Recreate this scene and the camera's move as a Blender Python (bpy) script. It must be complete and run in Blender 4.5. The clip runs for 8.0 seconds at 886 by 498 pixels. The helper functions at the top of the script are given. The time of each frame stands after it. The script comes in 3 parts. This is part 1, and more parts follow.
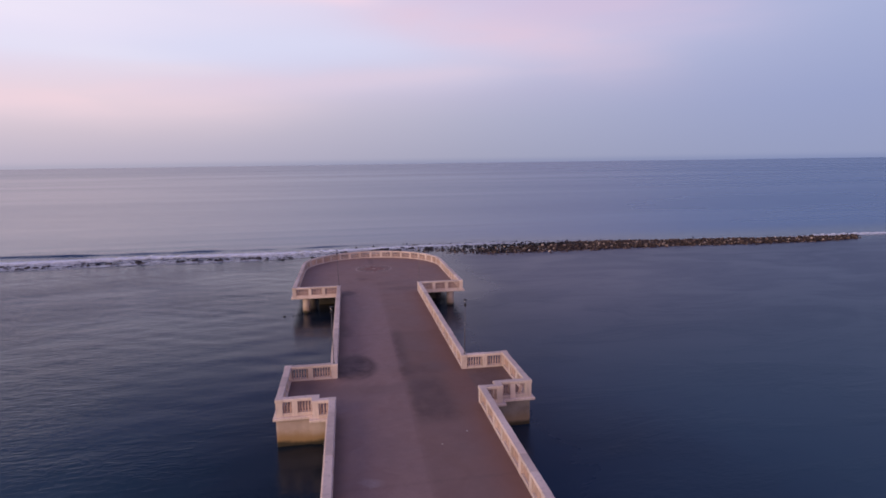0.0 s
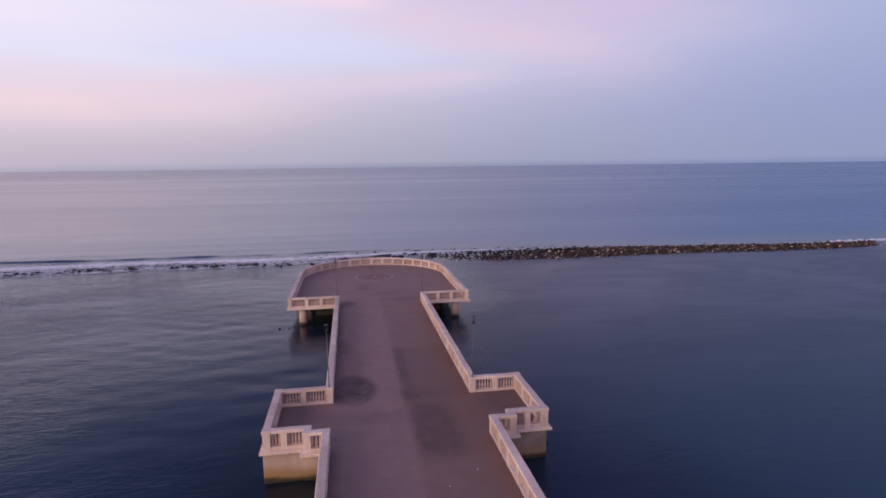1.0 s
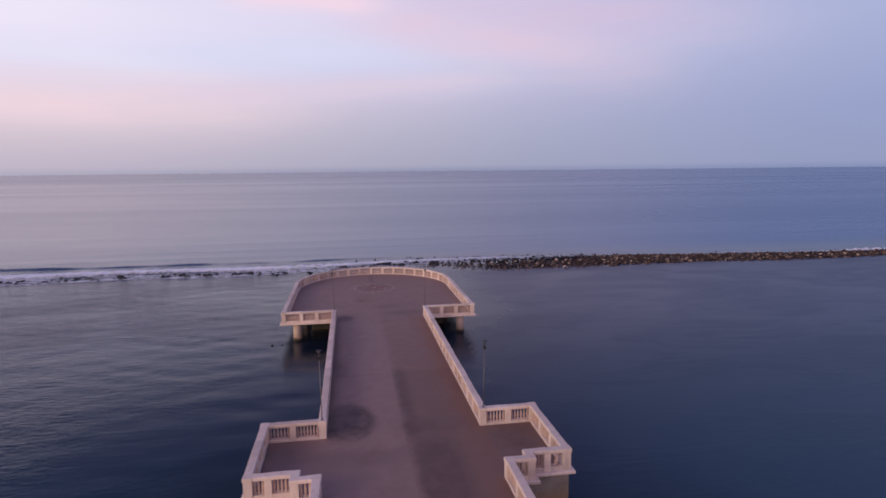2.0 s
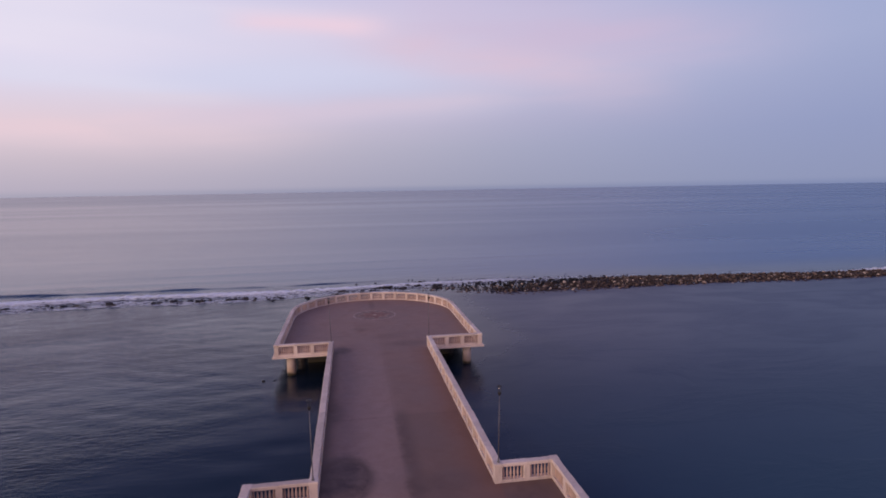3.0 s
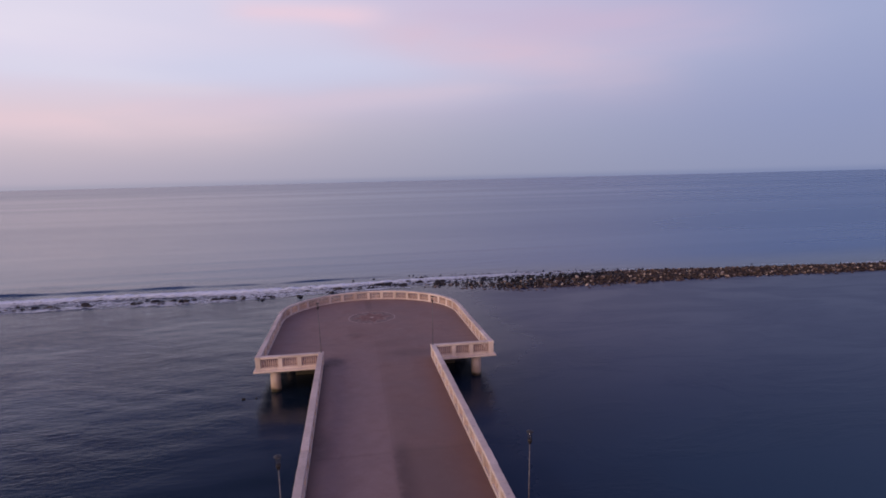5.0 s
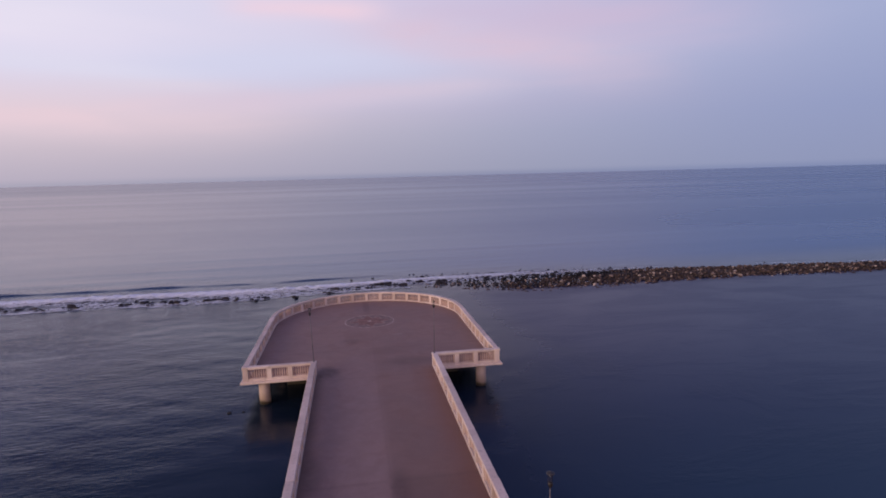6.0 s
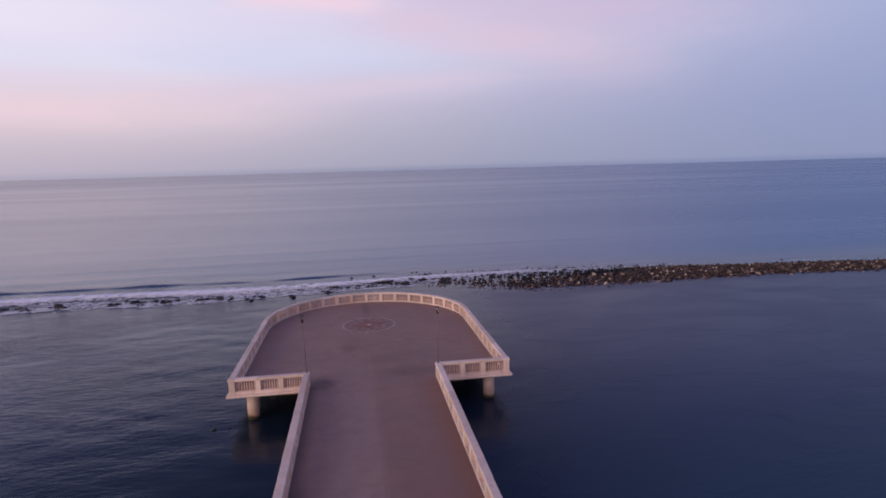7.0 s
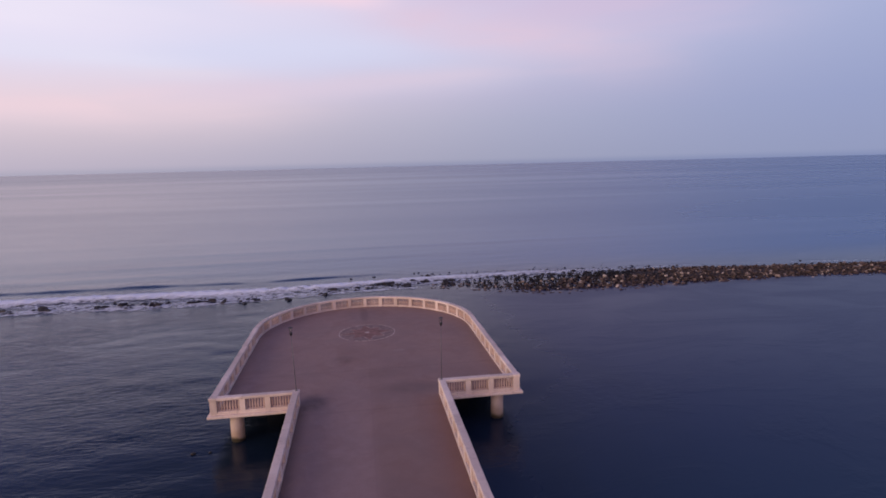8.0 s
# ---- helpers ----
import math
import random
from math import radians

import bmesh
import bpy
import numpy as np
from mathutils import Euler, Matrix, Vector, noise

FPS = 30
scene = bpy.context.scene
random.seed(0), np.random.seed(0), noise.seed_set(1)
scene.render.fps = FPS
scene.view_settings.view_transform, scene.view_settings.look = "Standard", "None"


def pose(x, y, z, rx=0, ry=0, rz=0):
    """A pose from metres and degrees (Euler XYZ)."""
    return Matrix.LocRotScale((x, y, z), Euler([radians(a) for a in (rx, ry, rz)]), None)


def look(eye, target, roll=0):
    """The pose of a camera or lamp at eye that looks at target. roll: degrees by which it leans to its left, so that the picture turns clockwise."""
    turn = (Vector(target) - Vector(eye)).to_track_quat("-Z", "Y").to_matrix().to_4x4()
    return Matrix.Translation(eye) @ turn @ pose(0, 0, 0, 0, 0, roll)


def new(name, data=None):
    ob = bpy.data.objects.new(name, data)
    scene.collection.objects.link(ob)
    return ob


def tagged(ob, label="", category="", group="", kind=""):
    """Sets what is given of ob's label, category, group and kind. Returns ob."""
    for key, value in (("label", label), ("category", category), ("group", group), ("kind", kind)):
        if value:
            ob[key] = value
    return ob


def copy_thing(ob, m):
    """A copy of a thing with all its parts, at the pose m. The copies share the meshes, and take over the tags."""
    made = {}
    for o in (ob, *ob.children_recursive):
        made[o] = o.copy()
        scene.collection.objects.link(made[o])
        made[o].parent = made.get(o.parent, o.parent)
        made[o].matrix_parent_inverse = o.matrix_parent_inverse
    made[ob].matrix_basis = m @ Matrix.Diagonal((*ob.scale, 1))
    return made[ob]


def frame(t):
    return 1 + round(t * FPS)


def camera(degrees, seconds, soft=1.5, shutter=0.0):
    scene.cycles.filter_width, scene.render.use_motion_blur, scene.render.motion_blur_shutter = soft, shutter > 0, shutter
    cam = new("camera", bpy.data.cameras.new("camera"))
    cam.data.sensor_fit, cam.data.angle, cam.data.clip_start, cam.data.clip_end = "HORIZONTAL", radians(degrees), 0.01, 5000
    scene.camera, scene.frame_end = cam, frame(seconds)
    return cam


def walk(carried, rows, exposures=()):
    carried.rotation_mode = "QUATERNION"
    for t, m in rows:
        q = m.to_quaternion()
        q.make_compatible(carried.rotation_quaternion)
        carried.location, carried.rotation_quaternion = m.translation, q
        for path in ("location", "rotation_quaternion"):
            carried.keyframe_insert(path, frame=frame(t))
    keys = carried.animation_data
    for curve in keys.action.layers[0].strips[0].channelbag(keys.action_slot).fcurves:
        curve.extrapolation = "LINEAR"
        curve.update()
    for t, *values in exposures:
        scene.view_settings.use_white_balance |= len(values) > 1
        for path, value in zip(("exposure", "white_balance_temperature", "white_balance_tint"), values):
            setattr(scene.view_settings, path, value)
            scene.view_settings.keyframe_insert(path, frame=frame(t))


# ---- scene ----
cam = camera(76.0, 8.0, soft=1.7)
PATH = [
    (0, (-3.096, -60.665, 14.034), (-2.77, -58.716, 13.729), -0.8),
    (0.5, (-2.92, -59.006, 14.018), (-2.597, -57.058, 13.702), -0.8),
    (1, (-2.781, -57.211, 14.041), (-2.462, -55.259, 13.747), -0.7),
    (2.5, (-2.399, -51.498, 14.177), (-2.08, -49.541, 13.915), -0.6),
    (3, (-2.237, -49.627, 14.226), (-1.921, -47.664, 14.013), -1.0),
    (3.5, (-2.107, -47.87, 14.217), (-1.791, -45.905, 14.02), -1.3),
    (4, (-1.957, -46.261, 14.122), (-1.64, -44.298, 13.912), -1.4),
    (4.5, (-1.783, -44.697, 14.058), (-1.468, -42.736, 13.825), -1.4),
    (6, (-1.146, -39.822, 13.969), (-0.836, -37.864, 13.707), -1.5),
    (6.5, (-0.92, -38.105, 13.97), (-0.616, -36.147, 13.697), -1.5),
    (7, (-0.684, -36.312, 14.004), (-0.386, -34.355, 13.719), -1.5),
    (7.5, (-0.43, -34.519, 14.009), (-0.137, -32.562, 13.715), -1.4),
    (8, (-0.19, -32.704, 14.025), (0.097, -30.747, 13.727), -1.4),
]
EXPOSURES = [(0, 0.07), (1.0, 0.10), (2.5, 0.03), (3.5, -0.09), (4.5, -0.10), (6.0, -0.03), (7.0, 0.02), (8.0, 0.05)]
walk(cam, [(t, look(eye, target, roll)) for t, eye, target, roll in PATH], EXPOSURES)

# ---- world and sun: a hazy dawn, glow behind the camera on its left ----
WATER = -1.83
SUN_AZ, SUN_EL = -120.0, 9.0      # degrees clockwise from +y, and above the horizon


class Nodes:
    """Short hand for node trees."""

    def __init__(self, tree):
        self.t = tree
        tree.nodes.clear()

    def n(self, kind, **props):
        node = self.t.nodes.new(kind)
        for key, value in props.items():
            setattr(node, key, value)
        return node

    def put(self, socket, value):
        if isinstance(value, bpy.types.NodeSocket):
            self.t.links.new(value, socket)
        elif value is not None:
            socket.default_value = value

    def m(self, op, a, b=None, c=None, clamp=False):
        node = self.n("ShaderNodeMath", operation=op, use_clamp=clamp)
        for i, v in enumerate((a, b, c)):
            self.put(node.inputs[i], v)
        return node.outputs[0]

    def mix(self, fac, a, b, blend="MIX"):
        node = self.n("ShaderNodeMix", data_type="RGBA", blend_type=blend)
        self.put(node.inputs[0], fac)
        self.put(node.inputs[6], a if isinstance(a, bpy.types.NodeSocket) else (*a, 1))
        self.put(node.inputs[7], b if isinstance(b, bpy.types.NodeSocket) else (*b, 1))
        return node.outputs[2]

    def ramp(self, fac, stops, smooth=False):
        node = self.n("ShaderNodeValToRGB")
        self.put(node.inputs[0], fac)
        els = node.color_ramp.elements
        if smooth:
            node.color_ramp.interpolation = "B_SPLINE"
        while len(els) < len(stops):
            els.new(0.5)
        for el, (pos, col) in zip(els, stops):
            el.position = pos
            el.color = (*col, 1) if isinstance(col, tuple) else (col, col, col, 1)
        return node.outputs[0]

    def step(self, v, lo, hi, to0=0.0, to1=1.0):
        node = self.n("ShaderNodeMapRange", interpolation_type="SMOOTHSTEP")
        for i, x in enumerate((v, lo, hi, to0, to1)):
            self.put(node.inputs[i], x)
        return node.outputs[0]

    def coords(self, scale=(1, 1, 1), turn=0.0):
        tc = self.n("ShaderNodeTexCoord")
        mp = self.n("ShaderNodeMapping")
        mp.inputs["Scale"].default_value = scale
        mp.inputs["Rotation"].default_value = (0, 0, radians(turn))
        self.put(mp.inputs[0], tc.outputs["Object"])
        return mp.outputs[0]

    def noise(self, vec, scale, detail=4.0, rough=0.55, warp=0.0):
        node = self.n("ShaderNodeTexNoise")
        self.put(node.inputs["Vector"], vec)
        node.inputs["Scale"].default_value = scale
        node.inputs["Detail"].default_value = detail
        node.inputs["Roughness"].default_value = rough
        node.inputs["Distortion"].default_value = warp
        return node.outputs[0]

    def bump(self, height, strength, dist, normal=None):
        node = self.n("ShaderNodeBump")
        node.inputs["Strength"].default_value = strength
        node.inputs["Distance"].default_value = dist
        self.put(node.inputs["Height"], height)
        if normal is not None:
            self.put(node.inputs["Normal"], normal)
        return node.outputs[0]


def srgb(r, g, b):
    return tuple((c / 255 / 12.92) if c < 10 else ((c / 255 + 0.055) / 1.055) ** 2.4 for c in (r, g, b))


def make_world():
    world = bpy.data.worlds.new("dawn_sky")
    scene.world = world
    world.use_nodes = True
    k = Nodes(world.node_tree)
    tc = k.n("ShaderNodeTexCoord")
    sep = k.n("ShaderNodeSeparateXYZ")
    k.put(sep.inputs[0], tc.outputs["Generated"])
    x, y, z = sep.outputs
    az = k.m("MULTIPLY", k.m("ARCTAN2", x, y), 180 / math.pi)
    el = k.m("MULTIPLY", k.m("ARCSINE", z), 180 / math.pi)
    e = k.m("DIVIDE", el, 60.0, clamp=True)

    def column(*stops):
        return k.ramp(e, [(deg / 60, srgb(*c)) for deg, c in stops])

    left = column((0, (184, 175, 193)), (3, (203, 190, 203)), (5.4, (221, 205, 216)), (9.4, (222, 219, 242)),
                  (12, (230, 222, 242)), (16, (236, 227, 244)), (17.6, (214, 211, 238)), (19.5, (152, 160, 212)), (22.5, (98, 109, 178)), (26, (74, 88, 152)), (33, (68, 86, 132)), (60, (104, 98, 146)))
    mid = column((0, (159, 160, 184)), (4, (173, 173, 197)), (6.7, (186, 182, 208)), (11, (199, 202, 230)),
                 (14, (207, 201, 228)), (18.0, (205, 198, 227)), (19.2, (146, 150, 200)), (21, (92, 102, 164)), (25, (70, 82, 146)), (34, (80, 90, 142)), (60, (98, 94, 142)))
    right = column((0, (145, 153, 187)), (5, (150, 159, 197)), (12, (166, 174, 210)),
                   (16.5, (164, 174, 213)), (18.5, (122, 132, 184)), (20.5, (88, 99, 164)), (24, (92, 104, 168)), (34, (116, 130, 178)), (60, (100, 102, 154)))
    back = column((0, (255, 206, 178)), (6, (252, 208, 192)), (15, (246, 208, 206)), (30, (206, 178, 200)),
                  (45, (146, 130, 170)), (60, (104, 98, 146)))
    dusk = column((0, (176, 168, 194)), (8, (178, 170, 200)), (18, (168, 160, 196)), (32, (128, 124, 166)), (60, (104, 98, 146)))
    side = k.m("COSINE", k.m("MULTIPLY", k.m("SUBTRACT", az, SUN_AZ), math.pi / 180))
    back = k.mix(k.step(side, -0.6, 0.6), dusk, back)
    front = k.mix(k.step(az, -32.0, 20.0), left, mid)
    front = k.mix(k.step(az, 5.0, 48.0), front, right)
    glow = column((0, (206, 190, 206)), (5, (240, 220, 226)), (10, (244, 232, 244)), (17, (238, 230, 246)), (21, (150, 156, 206)), (27, (86, 98, 160)), (60, (104, 98, 146)))
    front = k.mix(k.step(az, -30.0, -52.0), front, glow)
    # thin streaks of pink cloud
    mp = k.n("ShaderNodeMapping")
    mp.inputs["Scale"].default_value = (3.0, 3.0, 15.0)
    mp.inputs["Rotation"].default_value = (0, radians(7), 0)
    k.put(mp.inputs[0], tc.outputs["Generated"])
    wisps = k.noise(mp.outputs[0], 1.6, 4.0, 0.45, 0.3)
    soft = k.noise(mp.outputs[0], 0.7, 2.0, 0.5)
    drift = k.m("MULTIPLY", k.m("SUBTRACT", soft, 0.5), 1.4)

    def streak(el0, slope, half, az_lo, az_hi, fade):
        line = k.m("MULTIPLY_ADD", az, slope, el0)
        off = k.m("DIVIDE", k.m("ADD", k.m("SUBTRACT", el, line), drift), half)
        body = k.m("POWER", 2.718, k.m("MULTIPLY", k.m("MULTIPLY", off, off), -1.0))
        ends = k.m("MULTIPLY", k.step(az, az_lo - fade, az_lo + fade), k.step(az, az_hi + fade, az_hi - fade))
        return k.m("MULTIPLY", body, ends)

    grain = k.step(wisps, 0.3, 0.7, 0.55, 1.0)
    # cooler gaps between the bands of cloud
    gap = k.m("MULTIPLY", k.step(soft, 0.42, 0.62), k.m("MULTIPLY", k.m("MULTIPLY", k.step(el, 5.5, 10.0), k.step(el, 18.5, 15.5)), k.step(az, 32.0, -10.0)))
    col = k.mix(k.m("MULTIPLY", gap, 0.35), front, srgb(210, 212, 238))
    for el0, slope, half, az_lo, az_hi, fade, amount, tint in (
            (6.2, 0.01, 2.3, -70, -8, 10, 0.85, srgb(235, 209, 219)),
            (9.4, 0.0, 0.9, -70, -14, 5, 0.55, srgb(226, 223, 241)),
            (13.0, 0.0, 2.0, -70, -20, 8, 0.60, srgb(238, 230, 245)),
            (11.1, 0.05, 1.5, -17, 6, 5, 0.50, srgb(213, 214, 239)),
            (16.6, -0.12, 2.8, 6, 36, 10, 0.70, srgb(208, 188, 215)),
            (14.2, -0.18, 2.0, 3, 27, 8, 0.85, srgb(224, 196, 214)),
            (15.4, 0.0, 0.9, -10, 3, 3, 0.85, srgb(241, 212, 227)),
            (7.8, 0.06, 1.3, -16, 15, 7, 0.65, srgb(219, 201, 219)),
            (9.2, 0.05, 0.5, -22, -11, 4, 0.45, srgb(226, 214, 228))):
        col = k.mix(k.m("MULTIPLY", k.m("MULTIPLY", streak(el0, slope, half, az_lo, az_hi, fade), grain), amount), col, tint)
    # haze over the far water takes the edge off the horizon
    murk = k.mix(k.step(az, -30.0, 12.0), srgb(164, 162, 182), srgb(133, 138, 170))
    murk = k.mix(k.step(az, 8.0, 46.0), murk, srgb(122, 134, 174))
    col = k.mix(k.m("MULTIPLY", k.step(el, 0.5, -0.3), 0.75), col, murk)
    col = k.mix(k.step(k.m("ABSOLUTE", az), 75.0, 125.0), col, back)
    sky = k.n("ShaderNodeTexSky", sky_type="NISHITA", sun_disc=False)
    sky.sun_elevation, sky.sun_rotation = radians(SUN_EL), radians(SUN_AZ)
    low = k.m("MULTIPLY", k.step(el, 20.0, 60.0), 0.02)
    sky_col = k.mix(low, col, sky.outputs[0], "ADD")
    bg = k.n("ShaderNodeBackground")
    k.put(bg.inputs[0], sky_col)
    bg.inputs[1].default_value = 1.0
    out = k.n("ShaderNodeOutputWorld")
    k.put(out.inputs[0], bg.outputs[0])


make_world()
sun = new("sun", bpy.data.lights.new("sun", "SUN"))
sun.data.energy, sun.data.angle, sun.data.color = 1.7, radians(40), (1.0, 0.74, 0.57)
sx, sy = math.sin(radians(SUN_AZ)), math.cos(radians(SUN_AZ))
sun.matrix_world = look((sx * 50, sy * 50, 50 * math.tan(radians(SUN_EL + 5))), (0, 0, 0))


# ---- materials ----
def material(name):
    mat = bpy.data.materials.new(name)
    mat.use_nodes = True
    k = Nodes(mat.node_tree)
    out = k.n("ShaderNodeOutputMaterial")
    p = k.n("ShaderNodeBsdfPrincipled")
    k.put(out.inputs[0], p.outputs[0])
    return mat, k, p, out


def painted_concrete(name, low, high):
    mat, k, p, _ = material(name)
    geo = k.n("ShaderNodeNewGeometry")
    pos = geo.outputs["Position"]
    big = k.noise(pos, 0.35, 4, 0.6)
    streaky = k.n("ShaderNodeMapping")
    streaky.inputs["Scale"].default_value = (1, 1, 0.18)
    k.put(streaky.inputs[0], pos)
    runs = k.noise(streaky.outputs[0], 5.0, 5, 0.65)
    fine = k.noise(pos, 38.0, 3, 0.6)
    col = k.mix(k.step(big, 0.35, 0.7), low, high)
    col = k.mix(k.m("MULTIPLY", k.step(runs, 0.50, 0.76), 0.55), col, (0.36, 0.30, 0.27))
    col = k.mix(k.m("MULTIPLY", k.step(fine, 0.55, 0.8), 0.25), col, (0.45, 0.38, 0.33))
    info = k.n("ShaderNodeObjectInfo")
    tone = k.m("MULTIPLY_ADD", info.outputs["Random"], 0.26, 0.84)
    bright = k.n("ShaderNodeHueSaturation")
    k.put(bright.inputs["Value"], tone)
    k.put(bright.inputs["Color"], col)
    k.put(p.inputs["Base Color"], bright.outputs[0])
    p.inputs["Roughness"].default_value = 0.78
    k.put(p.inputs["Normal"], k.bump(k.m("ADD", fine, runs), 0.35, 0.012))
    return mat


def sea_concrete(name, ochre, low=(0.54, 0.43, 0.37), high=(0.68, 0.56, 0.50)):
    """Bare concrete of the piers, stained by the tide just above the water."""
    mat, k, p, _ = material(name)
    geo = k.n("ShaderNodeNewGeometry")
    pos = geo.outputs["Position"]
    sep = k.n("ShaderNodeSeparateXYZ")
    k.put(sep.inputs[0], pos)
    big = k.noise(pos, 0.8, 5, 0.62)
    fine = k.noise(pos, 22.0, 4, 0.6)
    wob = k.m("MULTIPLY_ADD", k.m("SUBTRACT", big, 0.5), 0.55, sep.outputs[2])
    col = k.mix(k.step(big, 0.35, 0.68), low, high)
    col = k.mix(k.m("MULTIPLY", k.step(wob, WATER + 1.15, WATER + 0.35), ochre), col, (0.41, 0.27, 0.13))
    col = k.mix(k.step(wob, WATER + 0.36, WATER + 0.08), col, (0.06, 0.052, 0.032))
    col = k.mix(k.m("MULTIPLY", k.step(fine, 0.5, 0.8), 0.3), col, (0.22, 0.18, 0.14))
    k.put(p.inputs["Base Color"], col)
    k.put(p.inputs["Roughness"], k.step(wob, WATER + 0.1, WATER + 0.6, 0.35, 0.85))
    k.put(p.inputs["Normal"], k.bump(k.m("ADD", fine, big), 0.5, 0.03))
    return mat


def asphalt():
    mat, k, p, _ = material("worn_asphalt")
    vec = k.coords()
    sep = k.n("ShaderNodeSeparateXYZ")
    k.put(sep.inputs[0], vec)
    x, y = sep.outputs[0], sep.outputs[1]
    big = k.noise(vec, 0.28, 5, 0.62, 0.4)
    mid = k.noise(vec, 1.1, 5, 0.65, 0.3)
    grit = k.noise(vec, 30.0, 4, 0.7)
    edge = k.m("SUBTRACT", k.m("ADD", mid, big), 1.0)
    xw = k.m("MULTIPLY_ADD", edge, 0.45, x)
    yw = k.m("MULTIPLY_ADD", edge, 1.4, y)

    fade = k.m("MULTIPLY", k.step(mid, 0.30, 0.66, 0.62, 1.08), k.step(big, 0.3, 0.7, 0.85, 1.1))

    def blot(cx, cy, rx, ry, soft=0.45):
        dx = k.m("DIVIDE", k.m("SUBTRACT", xw, cx), rx)
        dy = k.m("DIVIDE", k.m("SUBTRACT", yw, cy), ry)
        r = k.m("SQRT", k.m("ADD", k.m("MULTIPLY", dx, dx), k.m("MULTIPLY", dy, dy)))
        return k.m("MULTIPLY", k.step(r, 1.0 + soft, 1.0 - soft), fade)

    def box(x0, x1, y0, y1, soft):
        a = k.m("MULTIPLY", k.step(xw, x0 - soft * 0.5, x0 + soft * 0.5), k.step(xw, x1 + soft, x1 - soft))
        b = k.m("MULTIPLY", k.step(yw, y0 - soft * 2, y0 + soft * 2), k.step(yw, y1 + soft * 2, y1 - soft * 2))
        return k.m("MULTIPLY", k.m("MULTIPLY", a, b), fade)

    col = k.mix(k.step(big, 0.3, 0.72), (0.250, 0.163, 0.147), (0.324, 0.217, 0.194))
    col = k.mix(k.m("MULTIPLY", k.step(mid, 0.42, 0.72), 0.24), col, (0.375, 0.258, 0.244))
    speck = k.noise(vec, 4.5, 5, 0.7)
    col = k.mix(k.m("MULTIPLY", k.step(speck, 0.5, 0.75), 0.16), col, (0.150, 0.104, 0.098))
    blotch = k.noise(vec, 0.55, 4, 0.6, 0.8)
    col = k.mix(k.m("MULTIPLY", k.step(blotch, 0.46, 0.66), 0.30), col, (0.225, 0.130, 0.112))
    dark, red = (0.085, 0.055, 0.054), (0.150, 0.090, 0.072)
    lane = k.m("MULTIPLY", k.step(xw, -0.15, 0.35), k.step(y, 8.0, -16.0, 0.10, 0.36))
    col = k.mix(lane, col, red)
    col = k.mix(k.m("MULTIPLY", blot(-1.1, -11.0, 1.2, 13.0, 0.6), 0.26), col, (0.375, 0.270, 0.265))
    col = k.mix(k.m("MULTIPLY", box(0.15, 6.5, -31.7, -14.8, 0.42), 0.42), col, red)
    col = k.mix(k.m("MULTIPLY", box(0.0, 0.8, -24.8, -14.6, 0.42), 0.46), col, dark)
    col = k.mix(k.m("MULTIPLY", blot(2.2, -23.7, 2.6, 0.9, 0.7), 0.36), col, dark)
    col = k.mix(k.m("MULTIPLY", box(0.35, 2.6, -31.5, -25.4, 0.6), 0.58), col, dark)
    col = k.mix(k.m("MULTIPLY", blot(-2.2, -26.6, 2.6, 0.9, 0.7), 0.26), col, dark)
    col = k.mix(k.m("MULTIPLY", box(-2.3, 0.0, 6.3, 10.7, 0.4), 0.30), col, (0.20, 0.112, 0.092))
    col = k.mix(k.m("MULTIPLY", blot(-2.95, -22.4, 1.45, 2.4, 0.26), 0.86), col, dark)
    col = k.mix(k.m("MULTIPLY", blot(-3.4, 0.4, 0.8, 1.2), 0.6), col, dark)
    col = k.mix(k.m("MULTIPLY", blot(2.6, 1.6, 1.9, 1.0, 0.6), 0.4), col, dark)
    col = k.mix(k.m("MULTIPLY", blot(-3.7, -13.9, 0.6, 1.7, 0.6), 0.5), col, dark)
    col = k.mix(k.m("MULTIPLY", blot(-0.2, 20.2, 0.35, 2.6, 0.6), 0.4), col, dark)
    col = k.mix(k.m("MULTIPLY", blot(-1.8, 7.9, 0.7, 0.6, 0.6), 0.3), col, dark)
    col = k.mix(k.m("MULTIPLY", blot(0.8, 4.6, 1.6, 0.9, 0.7), 0.25), col, dark)
    col = k.mix(k.m("MULTIPLY", blot(-6.6, -25.6, 1.6, 1.9, 0.7), 0.5), col, dark)
    col = k.mix(k.m("MULTIPLY", blot(6.2, -25.6, 1.8, 2.0, 0.7), 0.45), col, dark)
    # dirt along the parapet feet; the left one's soft shadow is put in too
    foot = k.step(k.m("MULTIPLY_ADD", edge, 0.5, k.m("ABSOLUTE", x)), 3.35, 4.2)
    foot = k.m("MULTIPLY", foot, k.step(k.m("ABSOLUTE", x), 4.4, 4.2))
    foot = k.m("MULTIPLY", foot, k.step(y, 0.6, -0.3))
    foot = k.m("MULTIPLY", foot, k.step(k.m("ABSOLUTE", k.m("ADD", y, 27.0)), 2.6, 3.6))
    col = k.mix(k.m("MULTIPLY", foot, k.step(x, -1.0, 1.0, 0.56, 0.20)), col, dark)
    # warm light bounced off the sunlit right parapet, put into the asphalt colour
    warm_bounce = k.m("MULTIPLY", k.step(xw, 2.0, 4.0), k.m("MULTIPLY", k.step(y, 1.0, -1.0), k.step(x, 4.5, 4.3)))
    col = k.mix(k.m("MULTIPLY", warm_bounce, 0.42), col, (0.235, 0.112, 0.084))
    pale = k.m("MULTIPLY", blot(-2.5, -37.1, 0.5, 0.35, 0.5), k.step(grit, 0.4, 0.6))
